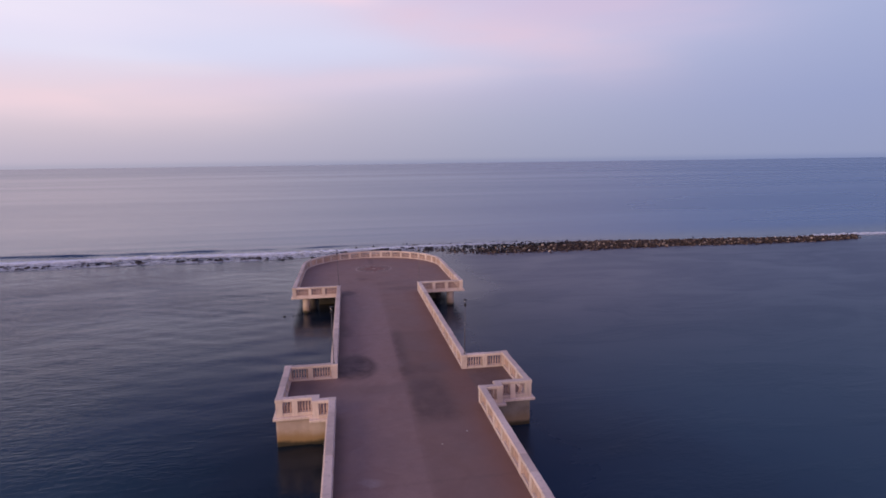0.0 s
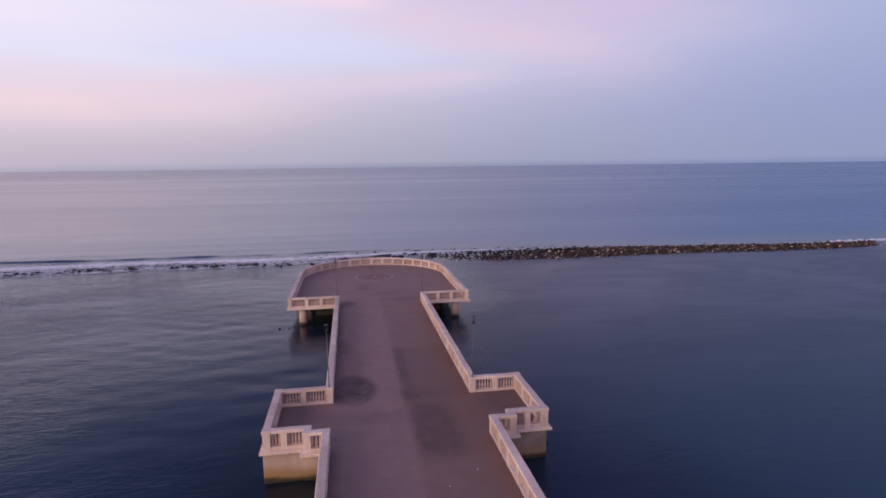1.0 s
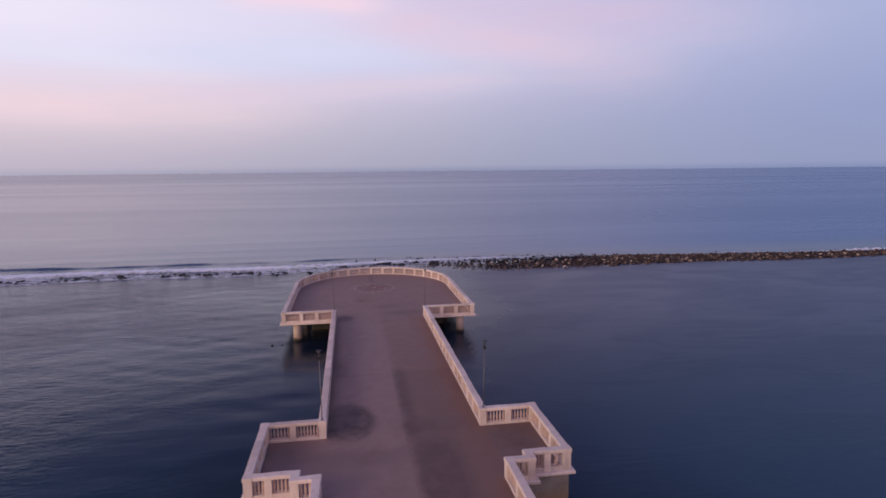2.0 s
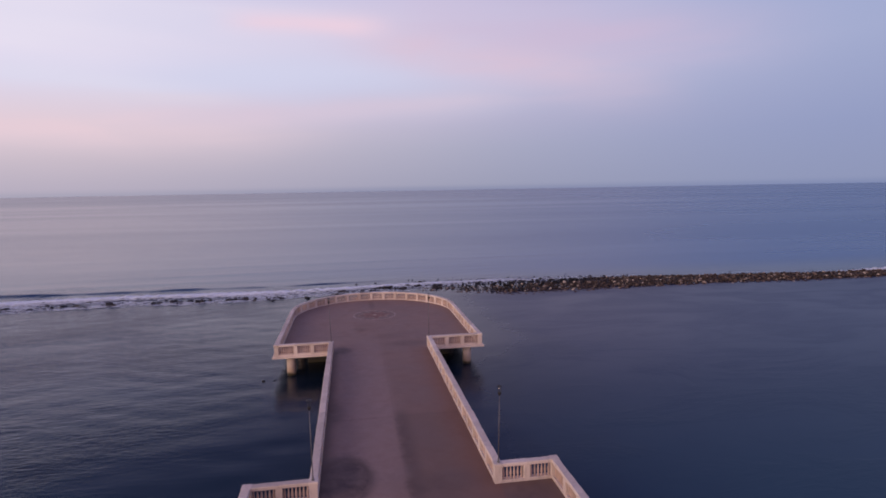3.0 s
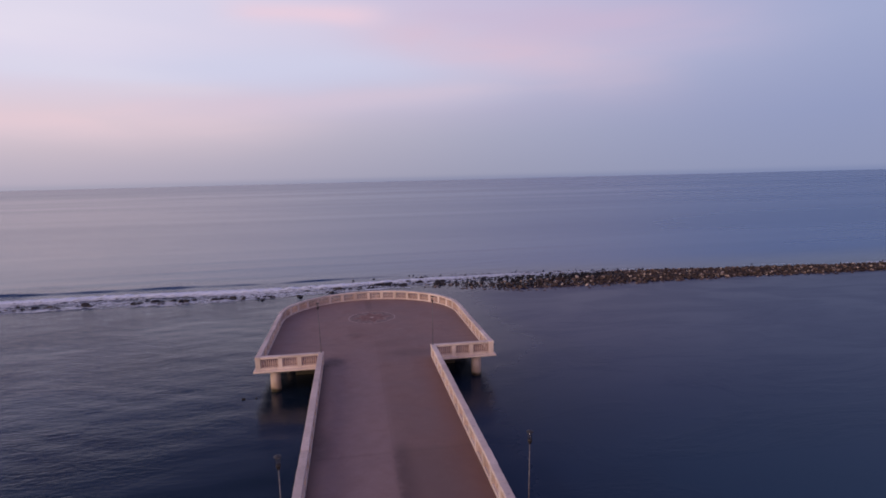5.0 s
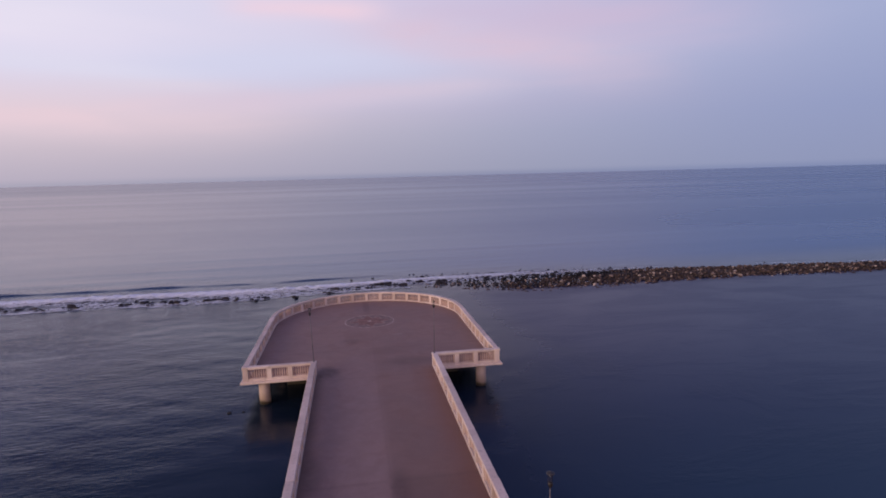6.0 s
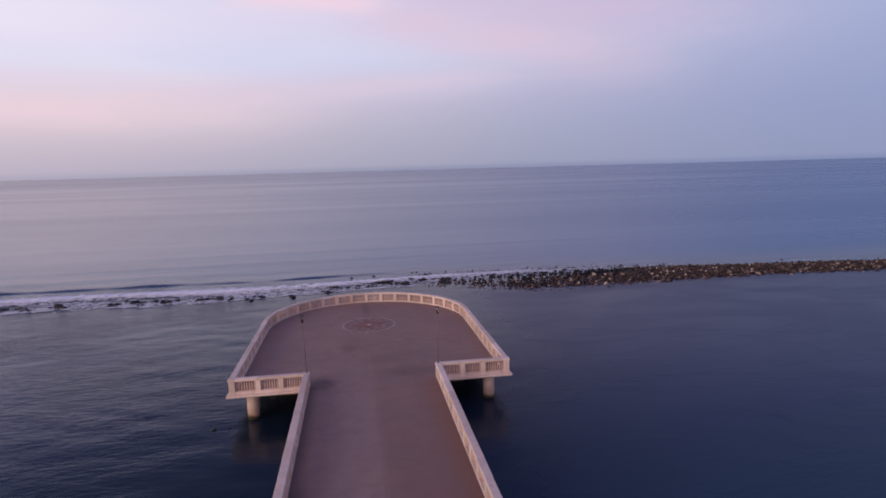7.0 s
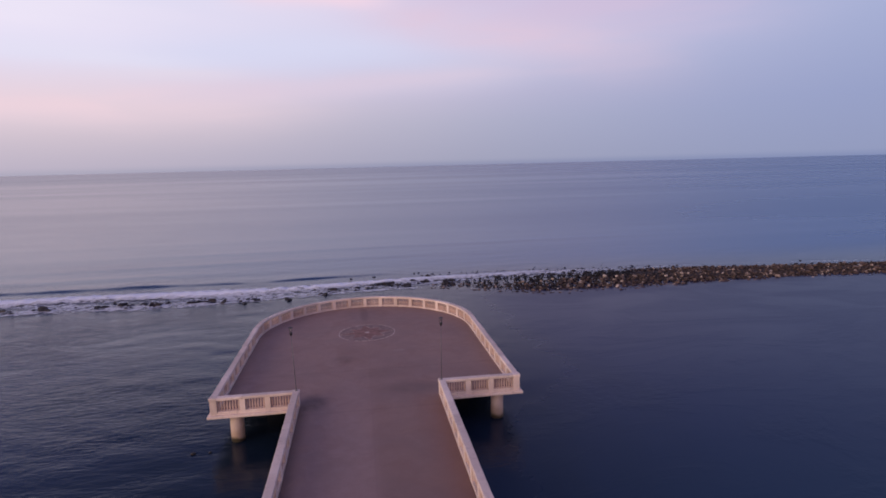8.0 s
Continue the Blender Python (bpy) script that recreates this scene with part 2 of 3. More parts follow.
    pale = k.m("MAXIMUM", pale, k.m("MULTIPLY", blot(2.3, 9.1, 0.5, 0.22, 0.5), k.step(grit, 0.45, 0.65)))
    col = k.mix(k.m("MULTIPLY", pale, 0.6), col, (0.45, 0.40, 0.38))
    # joints of the surfacing: one along the middle, a few across
    wander = k.m("MULTIPLY_ADD", k.m("SUBTRACT", speck, 0.5), 0.16, x)
    lines = k.m("MULTIPLY", k.step(k.m("ABSOLUTE", k.m("SUBTRACT", wander, 0.05)), 0.11, 0.015), 0.06)
    across = k.m("MULTIPLY_ADD", k.m("SUBTRACT", speck, 0.5), 0.5, y)
    for y0 in (-37.6, -15.2, -1.2, 5.4):
        lines = k.m("MAXIMUM", lines, k.m("MULTIPLY", k.step(k.m("ABSOLUTE", k.m("SUBTRACT", across, y0)), 0.20, 0.03), 0.10))
    col = k.mix(lines, col, dark)
    col = k.mix(k.m("MULTIPLY", k.step(grit, 0.55, 0.75), 0.22), col, (0.30, 0.25, 0.23))
    k.put(p.inputs["Base Color"], col)
    k.put(p.inputs["Roughness"], k.step(big, 0.3, 0.7, 0.62, 0.85))
    k.put(p.inputs["Normal"], k.bump(grit, 0.5, 0.01, k.bump(mid, 0.3, 0.03)))
    return mat


def sea_water():
    mat, k, p, _ = material("sea_water")
    tc = k.n("ShaderNodeTexCoord")
    sep = k.n("ShaderNodeSeparateXYZ")
    k.put(sep.inputs[0], tc.outputs["Object"])
    x, y = sep.outputs[0], sep.outputs[1]
    patch = k.noise(k.coords((0.5, 1.0, 1.0)), 0.03, 3, 0.55, 0.4)
    chop = k.noise(k.coords((0.42, 1.0, 1.0), 5), 2.5, 4, 0.58, 0.4)
    ripple = k.noise(k.coords((0.5, 1.0, 1.0), -8), 5.0, 3, 0.55, 0.3)
    swell = k.noise(k.coords((0.14, 0.6, 1.0), -6), 0.5, 3, 0.5, 0.2)
    gust = k.noise(k.coords((0.6, 1.0, 1.0), 12), 0.11, 3, 0.5, 0.5)
    paws = k.noise(k.coords((0.45, 1.0, 1.0), -14), 0.16, 5, 0.62, 0.9)
    # sheltered water lies behind the rubble, wind-worn water beyond it
    edge = k.step(y, -4.0, 10.0, 6.0, 12.0)
    lee = k.m("MULTIPLY", k.step(k.m("SUBTRACT", x, edge), -4.0, 6.0), k.step(y, 40.0, 30.0))
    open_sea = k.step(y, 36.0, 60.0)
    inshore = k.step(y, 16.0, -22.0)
    # shade beside the pier goes into the body colour; noise breaks its edge
    meander = k.noise(k.coords((1.0, 0.6, 1.0), 20), 0.05, 4, 0.6, 0.6)
    shade_x = k.m("ADD", x, k.m("MULTIPLY", k.m("SUBTRACT", meander, 0.5), 34.0))
    shallow = k.m("MULTIPLY", k.step(y, -12.0, -38.0), k.step(shade_x, -5.0, -23.0))
    bearing = k.step(k.m("DIVIDE", x, k.m("ADD", y, 60.0)), -0.5, 0.8)
    calm = k.m("MULTIPLY_ADD", lee, -0.86, 1.0)
    amp = k.m("MULTIPLY", k.step(gust, 0.33, 0.67, 0.45, 1.3), calm)
    amp = k.m("MULTIPLY", amp, k.m("MULTIPLY_ADD", inshore, -0.62, 1.0))
    amp = k.m("MULTIPLY", amp, k.m("MULTIPLY_ADD", open_sea, -0.84, 1.0))
    amp = k.m("MULTIPLY", amp, k.step(x, -4.0, -38.0, 0.30, 1.40))
    amp = k.m("ADD", amp, k.m("MULTIPLY", k.m("MULTIPLY", lee, k.step(paws, 0.44, 0.62)), 0.15))
    h = k.m("MULTIPLY", k.m("ADD", chop, k.m("MULTIPLY", ripple, 0.24)), amp)
    h = k.m("ADD", h, k.m("MULTIPLY", swell, k.m("MULTIPLY", k.m("MULTIPLY", calm, calm), 0.22)))
    k.put(p.inputs["Normal"], k.bump(h, 1.0, 0.094))
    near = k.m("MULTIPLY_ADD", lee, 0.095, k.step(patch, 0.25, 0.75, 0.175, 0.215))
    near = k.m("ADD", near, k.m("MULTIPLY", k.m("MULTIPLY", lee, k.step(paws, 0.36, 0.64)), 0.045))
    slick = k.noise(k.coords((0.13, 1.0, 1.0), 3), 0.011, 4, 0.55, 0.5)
    far = k.m("ADD", k.m("MULTIPLY_ADD", bearing, 0.095, 0.148), k.step(slick, 0.35, 0.65, 0.0, 0.05))
    far = k.m("ADD", far, k.m("MULTIPLY", k.step(y, 420.0, 1300.0, 0.0, 0.06), k.m("SUBTRACT", 1.0, bearing)))
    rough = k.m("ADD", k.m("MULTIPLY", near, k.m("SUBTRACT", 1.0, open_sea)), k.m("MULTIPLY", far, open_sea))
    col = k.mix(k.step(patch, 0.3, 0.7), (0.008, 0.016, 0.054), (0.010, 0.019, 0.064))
    col = k.mix(k.step(shade_x, -30.0, -6.0), col, (0.006, 0.012, 0.028))
    col = k.mix(lee, col, k.mix(k.step(shade_x, 0.0, 20.0), (0.008, 0.014, 0.032), (0.012, 0.019, 0.070)))
    col = k.mix(inshore, col, k.mix(k.step(shade_x, -6.0, 18.0), (0.007, 0.017, 0.028), (0.012, 0.033, 0.070)))
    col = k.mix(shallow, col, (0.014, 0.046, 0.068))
    col = k.mix(k.m("MULTIPLY", k.step(y, -4.0, -32.0), k.step(shade_x, 2.0, 24.0)), col, (0.022, 0.060, 0.096))
    # left-to-right change of the reflected sky put into the sea colour
    col = k.mix(open_sea, col, k.mix(bearing, (0.006, 0.038, 0.11), (0.0, 0.095, 0.29)))
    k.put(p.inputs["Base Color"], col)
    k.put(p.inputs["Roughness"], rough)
    p.inputs["IOR"].default_value = 1.333
    p.inputs["Specular Tint"].default_value = (0.82, 0.88, 1.0, 1)
    return mat


def sea_foam():
    mat, k, p, out = material("white_sea_foam")
    at = k.n("ShaderNodeAttribute", attribute_name="froth")
    d = at.outputs["Fac"]
    surf = k.n("ShaderNodeAttribute", attribute_name="surf").outputs["Fac"]
    lace = k.noise(k.coords((0.6, 1.0, 1.0)), 1.7, 6, 0.7, 0.9)
    wide = k.noise(k.coords((0.25, 0.8, 1.0)), 0.30, 4, 0.6, 0.4)
    frill = k.m("ADD", k.m("MULTIPLY", k.m("SUBTRACT", lace, 0.5), 2.6), k.m("MULTIPLY", k.m("SUBTRACT", wide, 0.5), 1.8))
    thin = k.m("MULTIPLY", k.step(k.m("ADD", d, frill), 0.30, 0.80), k.step(d, 0.02, 0.2))
    solid = k.step(k.m("ADD", surf, k.m("MULTIPLY", frill, 0.7)), 0.34, 0.62)
    alpha = k.m("MAXIMUM", k.m("MULTIPLY", thin, 0.70), k.m("MULTIPLY", solid, k.step(surf, 0.05, 0.25)))
    p.inputs["Base Color"].default_value = (0.86, 0.92, 1.0, 1)
    p.inputs["Roughness"].default_value = 0.8
    k.put(p.inputs["Alpha"], k.m("MULTIPLY", alpha, 0.98))
    k.put(p.inputs["Normal"], k.bump(lace, 0.8, 0.10))
    return mat


def rock_stone(name, stops, wet, island=False, stain=(0.07, 0.05, 0.04)):
    mat, k, p, _ = material(name)
    if island:
        rnd = k.n("ShaderNodeNewGeometry").outputs["Random Per Island"]
    else:
        rnd = k.n("ShaderNodeObjectInfo").outputs["Random"]
    geo = k.n("ShaderNodeNewGeometry")
    pos = geo.outputs["Position"]
    spot = k.noise(pos, 4.0, 5, 0.65)
    sep = k.n("ShaderNodeSeparateXYZ")
    k.put(sep.inputs[0], pos)
    col = k.ramp(rnd, stops)
    col = k.mix(k.m("MULTIPLY", k.step(spot, 0.4, 0.7), 0.45), col, stain)
    damp = k.step(k.m("MULTIPLY_ADD", spot, 0.3, sep.outputs[2]), WATER + wet + 0.35, WATER + wet)
    col = k.mix(k.m("MULTIPLY", damp, 0.8), col, (0.014, 0.012, 0.014))
    k.put(p.inputs["Base Color"], col)
    k.put(p.inputs["Roughness"], k.m("MULTIPLY_ADD", damp, -0.2, 0.85))
    k.put(p.inputs["Normal"], k.bump(spot, 0.6, 0.06))
    return mat


def plain(name, colour, rough, metal=0.0, grain=30.0, vary=0.2):
    mat, k, p, _ = material(name)
    tex = k.noise(k.coords(), grain, 4, 0.6)
    dim = tuple(c * (1 - vary) for c in colour)
    k.put(p.inputs["Base Color"], k.mix(k.step(tex, 0.35, 0.65), dim, colour))
    p.inputs["Roughness"].default_value = rough
    p.inputs["Metallic"].default_value = metal
    k.put(p.inputs["Normal"], k.bump(tex, 0.15, 0.004))
    return mat


def clear_glass():
    mat, k, p, out = material("clear_lamp_glass")
    see = k.n("ShaderNodeBsdfTransparent")
    see.inputs[0].default_value = (0.86, 0.87, 0.88, 1)
    shine = k.n("ShaderNodeBsdfGlossy")
    shine.inputs["Roughness"].default_value = 0.08
    both = k.n("ShaderNodeMixShader")
    both.inputs[0].default_value = 0.07
    k.put(both.inputs[1], see.outputs[0])
    k.put(both.inputs[2], shine.outputs[0])
    k.put(out.inputs[0], both.outputs[0])
    k.t.nodes.remove(p)
    return mat


CREAM = painted_concrete("cream_painted_concrete", (0.66, 0.54, 0.49), (0.78, 0.67, 0.62))
TERRA = painted_concrete("tan_cast_stone", (0.49, 0.345, 0.292), (0.63, 0.475, 0.415))
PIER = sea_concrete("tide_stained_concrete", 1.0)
# greyer copy of the base concrete: shade on the right side put into colour
PIER_SHADE = sea_concrete("shaded_pier_concrete", 0.5, (0.25, 0.225, 0.20), (0.38, 0.34, 0.305))
# near-black: the shade under the deck is put into this concrete's colour
UNDER_SHADE = sea_concrete("under_shade_concrete", 0.0, (0.035, 0.032, 0.029), (0.07, 0.062, 0.055))
SHAFT = sea_concrete("pale_column_concrete", 0.3)
ASPHALT = asphalt()
SEA = sea_water()
FOAM = sea_foam()
TAN = [(0.0, (0.018, 0.014, 0.015)), (0.34, (0.040, 0.028, 0.027)), (0.66, (0.082, 0.056, 0.050)),
       (0.86, (0.155, 0.112, 0.096)), (0.95, (0.30, 0.24, 0.21)), (1.0, (0.60, 0.52, 0.46))]
BLACK = [(0.0, (0.006, 0.006, 0.010)), (0.7, (0.013, 0.012, 0.018)), (1.0, (0.030, 0.026, 0.030))]
ROCK = rock_stone("brown_rubble_stone", TAN, -0.18)
ROCK_PILE = rock_stone("brown_rubble_stone_pile", TAN, -0.18, True)
ROCK_WET = rock_stone("black_wet_stone", BLACK, 0.2, stain=(0.016, 0.013, 0.017))
GRAVEL = rock_stone("dark_brown_small_stone", [(0.0, (0.038, 0.027, 0.022)), (1.0, (0.052, 0.036, 0.029))], -0.18)
IRON = plain("dark_painted_iron", (0.035, 0.032, 0.035), 0.5, 0.3)
GALV = plain("weathered_grey_steel", (0.19, 0.182, 0.195), 0.5, 0.3, 6.0, 0.5)
SLATE = plain("dark_grey_sheet_metal", (0.055, 0.054, 0.060), 0.55, 0.2)
CLEAR = clear_glass()
PALE = plain("pale_inlay_stone", (0.60, 0.48, 0.43), 0.75, 0, 3.5, 0.45)
SCUFF = plain("scuffed_inlay_stone", (0.44, 0.33, 0.30), 0.78, 0, 4.0, 0.5)
TAUPE = plain("taupe_inlay_stone", (0.282, 0.195, 0.180), 0.75, 0, 2.0, 0.35)
RUST = plain("brown_inlay_stone", (0.300, 0.162, 0.140), 0.75, 0, 2.2, 0.35)
UMBER = plain("dark_brown_inlay_stone", (0.275, 0.145, 0.125), 0.75, 0, 2.2, 0.35)
LITTER = plain("white_paper", (0.62, 0.60, 0.57), 0.7)
WOOD = plain("black_wet_timber", (0.018, 0.016, 0.015), 0.5)


# ---- mesh helpers ----
def mesh_from(bm, name, mat, smooth=False):
    me = bpy.data.meshes.new(name)
    bm.to_mesh(me)
    bm.free()
    me.materials.append(mat)
    if smooth:
        me.polygons.foreach_set("use_smooth", [True] * len(me.polygons))
    return me


def part(name, bm, mat, parent, label="", smooth=False, kind=""):
    ob = new(name, mesh_from(bm, name, mat, smooth))
    ob.parent = parent
    return tagged(ob, label=label, kind=kind)


def share(name, me, parent, m):
    ob = new(name, me)
    ob.parent = parent
    ob.matrix_basis = m
    return ob


def thing(name, at=(0, 0, 0), turn=0.0, **tags):
    ob = new(name)
    ob.matrix_basis = pose(*at, 0, 0, turn)
    return tagged(ob, **tags)


def block(bm, x0, x1, y0, y1, z0, z1, bevel=0.0):
    """A box with softened edges."""
    made = bmesh.ops.create_cube(bm, size=1.0)["verts"]
    for v in made:
        v.co = Vector((x0 + (v.co.x + 0.5) * (x1 - x0), y0 + (v.co.y + 0.5) * (y1 - y0), z0 + (v.co.z + 0.5) * (z1 - z0)))
    if bevel:
        edges = list({e for v in made for e in v.link_edges})
        bmesh.ops.bevel(bm, geom=edges, offset=bevel, segments=2, profile=0.5, affect="EDGES")
    return bm


def turned(bm, profile, sides=10, centre=(0, 0)):
    """A body of rotation from (radius, height) pairs."""
    rings = []
    for r, z in profile:
        rings.append([bm.verts.new((centre[0] + r * math.cos(2 * math.pi * i / sides), centre[1] + r * math.sin(2 * math.pi * i / sides), z))
                      for i in range(sides)])
    for a, b in zip(rings, rings[1:]):
        for i in range(sides):
            j = (i + 1) % sides
            bm.faces.new((a[i], a[j], b[j], b[i]))
    bm.faces.new(rings[0][::-1])
    bm.faces.new(rings[-1])
    return bm


def sweep(bm, path, section):
    """A closed section (offset to the left, height) carried along points of a plan, with mitred corners."""
    rings = []
    for i, p in enumerate(path):
        p = Vector(p)
        d0 = (p - Vector(path[i - 1])).normalized() if i else None
        d1 = (Vector(path[i + 1]) - p).normalized() if i + 1 < len(path) else None
        d = ((d0 or d1) + (d1 or d0)).normalized()
        side = Vector((-d.y, d.x))
        widen = 1 / max(0.4, d.dot(d1 or d0))
        rings.append([bm.verts.new((p.x + side.x * o * widen, p.y + side.y * o * widen, h)) for o, h in section])
    n = len(section)
    for a, b in zip(rings, rings[1:]):
        for i in range(n):
            j = (i + 1) % n
            bm.faces.new((a[i], b[i], b[j], a[j]))
    bm.faces.new(rings[0])
    bm.faces.new(rings[-1][::-1])
    bmesh.ops.recalc_face_normals(bm, faces=bm.faces)
    return bm


def soft_rect(half, z0, z1, r):
    return [(-half + r, z0), (half - r, z0), (half, z0 + r), (half, z1 - r), (half - r, z1), (-half + r, z1), (-half, z1 - r), (-half, z0 + r)]


# ---- the sea: one sheet out to the horizon ----
def spaced(lo, hi, step, reach):
    mid = list(np.arange(lo, hi + step / 2, step))
    out, d, v = [], step, hi
    while v < reach:
        d *= 1.16
        v += d
        out.append(min(v, reach))
    back, d, v = [], step, lo
    while v > -reach:
        d *= 1.16
        v -= d
        back.append(max(v, -reach))
    return np.array(back[::-1] + mid + out)


def soft_exp(v):
    return np.exp(np.clip(v, -60, 60))


def wave_height(X, Y):
    h = np.zeros_like(X)
    rng = np.random.RandomState(4)
    for length, amp in ((6.0, 0.010), (4.0, 0.011), (2.9, 0.010), (2.2, 0.008)):
        for _ in range(3):
            a = rng.uniform(-0.6, 0.6) + math.pi / 2
            kx, ky = math.cos(a) * 2 * math.pi / length, math.sin(a) * 2 * math.pi / length
            h += amp * np.sin(kx * X + ky * Y + rng.uniform(0, 6.28) + 0.8 * np.sin(X * 0.07 + rng.uniform(0, 6)))
    calm = 1 - 0.93 / (1 + soft_exp(-(X - 8.5 - 2.5 * np.tanh(Y / 8)) / 2.0)) / (1 + soft_exp((Y - 34) / 2))
    calm = calm * (1 - 0.55 / (1 + soft_exp(-(Y - 52) / 3)))
    near = np.exp(-(np.hypot(X, Y) / 160) ** 2) * (1 - 0.7 / (1 + soft_exp((Y + 14) / 6)))
    h = 0.45 * h * calm * near
    # one swell standing up before it breaks on the reef
    crest = 49.4 + 0.8 * np.sin(X * 0.06) + 0.35 * np.sin(X * 0.19 + 1.0)
    s = Y - crest
    face = np.where(s < 0, np.exp(-(s / 0.55) ** 2), np.exp(-(s / 2.6) ** 2))
    span = 1 / (1 + soft_exp(-(X + 85) / 5)) / (1 + soft_exp((X + 4) / 4.0))
    uneven = 0.17 + 0.06 * np.sin(X * 0.11 + 1.0) + 0.05 * np.sin(X * 0.23 + 2.0) + 0.04 * np.sin(X * 0.57)
    h += np.clip(uneven, 0.03, 0.30) * face * span
    for y0, x0, w, a in ((57, -45, 30, 0.10), (66, -20, 40, 0.08), (78, 10, 60, 0.08), (95, -40, 60, 0.08)):
        h += a * np.exp(-((Y - y0 - 0.02 * X) / 2.2) ** 2) * np.exp(-((X - x0) / w) ** 2)
    return h


def grid_mesh(name, xs, ys, Z):
    nx, ny = len(xs), len(ys)
    X, Y = np.meshgrid(xs, ys)
    co = np.stack([X.ravel(), Y.ravel(), Z.ravel()], 1)
    i = np.arange(nx * ny).reshape(ny, nx)
    quads = np.stack([i[:-1, :-1], i[:-1, 1:], i[1:, 1:], i[1:, :-1]], -1).reshape(-1, 4)
    me = bpy.data.meshes.new(name)
    me.from_pydata(co.tolist(), [], quads.tolist())
    me.polygons.foreach_set("use_smooth", [True] * len(me.polygons))
    return me


def build_sea():
    xs, ys = spaced(-75, 105, 0.75, 4900), spaced(-48, 75, 0.45, 4900)
    X, Y = np.meshgrid(xs, ys)
    me = grid_mesh("water", xs, ys, WATER + wave_height(X, Y))
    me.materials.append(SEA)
    tagged(new("water", me), label="dark slate-blue sea with small ripples under a dawn sky", category="sea", kind="structure")


build_sea()

# ---- the pier: slab, paving, bases and columns ----
HALF, HEAD = 4.36, 9.02            # centre lines of the parapets
FAR_Y, NEAR_Y, JOG_Y, JOG_X = -24.15, -29.30, -29.86, 5.30
ARC_Y, START, HEAD_Y = 14.4, -76.0, 0.10
NEAR_HALF = {1: 4.28, -1: 4.37}            # the two sides differ a little
BAY = {1: 7.22, -1: 7.32}


def arc(radius, steps):
    return [(radius * math.cos(math.pi * i / steps), ARC_Y + radius * math.sin(math.pi * i / steps)) for i in range(steps + 1)]


def outline(o):
    """The plan of the pier, o metres outside the parapets' centre lines."""
    sides = {}
    for s, near in NEAR_HALF.items():
        bay = BAY[s]
        pts = [(near + o, START), (near + o, JOG_Y - o), (JOG_X + o, JOG_Y - o), (JOG_X + o, NEAR_Y - o), (bay + o, NEAR_Y - o), (bay + o, FAR_Y + o),
               (HALF + o, FAR_Y + o), (HALF + o, HEAD_Y - o), (HEAD + o, HEAD_Y - o)]
        sides[s] = [(s * x, y) for x, y in pts]
    return sides[1] + arc(HEAD + o, 48) + sides[-1][::-1]


def plate(name, o, z0, z1, mat, bevel, **tags):
    bm = bmesh.new()
    f = bm.faces.new([bm.verts.new((x, y, z1)) for x, y in outline(o)])
    if f.normal.z < 0:
        f.normal_flip()
    low = bmesh.ops.extrude_face_region(bm, geom=[f])["geom"]
    for v in low:
        if isinstance(v, bmesh.types.BMVert):
            v.co.z = z0
    bmesh.ops.recalc_face_normals(bm, faces=bm.faces)
    if bevel:
        rim = [e for e in bm.edges if abs(e.verts[0].co.z - e.verts[1].co.z) < 1e-6]
        bmesh.ops.bevel(bm, geom=rim, offset=bevel, segments=2, profile=0.5, affect="EDGES")
    ob = new(name, mesh_from(bm, name, mat))
    return tagged(ob, kind="structure", **tags)


plate("deck_slab", 0.36, -0.22, -0.06, CREAM, 0.03, label="cream concrete deck slab of a pier with projecting edge", category="pier")
# plate added below the slab, dark in place of the shade there
plate("soffit", 0.20, -0.252, -0.222, UNDER_SHADE, 0.0, label="dark plate added under the pier deck, shade put into its colour", category="soffit")
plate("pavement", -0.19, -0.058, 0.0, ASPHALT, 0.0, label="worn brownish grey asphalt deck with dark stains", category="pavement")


def build_bases():
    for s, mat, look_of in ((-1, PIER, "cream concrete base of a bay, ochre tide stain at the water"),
                            (1, PIER_SHADE, "concrete base of a bay standing in the water, shade put into its grey")):
        ob = thing("bay_base", label=look_of, category="pier base", group="bases of the bays")
        outer = BAY[s] + (0.22 if s < 0 else 0.12)
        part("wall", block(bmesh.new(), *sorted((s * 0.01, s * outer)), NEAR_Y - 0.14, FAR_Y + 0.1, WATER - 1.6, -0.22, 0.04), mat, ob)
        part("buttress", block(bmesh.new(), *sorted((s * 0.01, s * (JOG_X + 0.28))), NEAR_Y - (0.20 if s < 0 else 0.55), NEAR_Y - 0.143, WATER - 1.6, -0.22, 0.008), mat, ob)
    bm = bmesh.new()
    block(bm, -HALF, -HALF + 0.5, START, -0.3, -0.85, -0.254, 0.02)
    block(bm, HALF - 0.5, HALF, START, -0.3, -0.85, -0.254, 0.02)
    for y in (8.0, 15.0):
        w = 8.4 if y < 14 else 8.0
        block(bm, -w, w, y - 0.3, y + 0.3, -0.8, -0.254, 0.02)
    # unseen wall, added so the water under the head reflects something dark
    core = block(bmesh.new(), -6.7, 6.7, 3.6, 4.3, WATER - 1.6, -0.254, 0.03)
    tagged(new("unseen_wall", mesh_from(core, "unseen_wall", UNDER_SHADE)), label="unseen dark wall added under the pier head to darken the water", category="pier wall", kind="structure")
    tagged(new("deck_beam", mesh_from(bm, "deck_beam", UNDER_SHADE)), label="concrete beams under the pier deck, shade put into their dark colour", category="beam", kind="structure")
    col = turned(bmesh.new(), [(0.40, WATER - 1.6), (0.39, -0.9), (0.385, -0.3), (0.40, -0.25)], 24)
    me = mesh_from(col, "column", SHAFT, True)
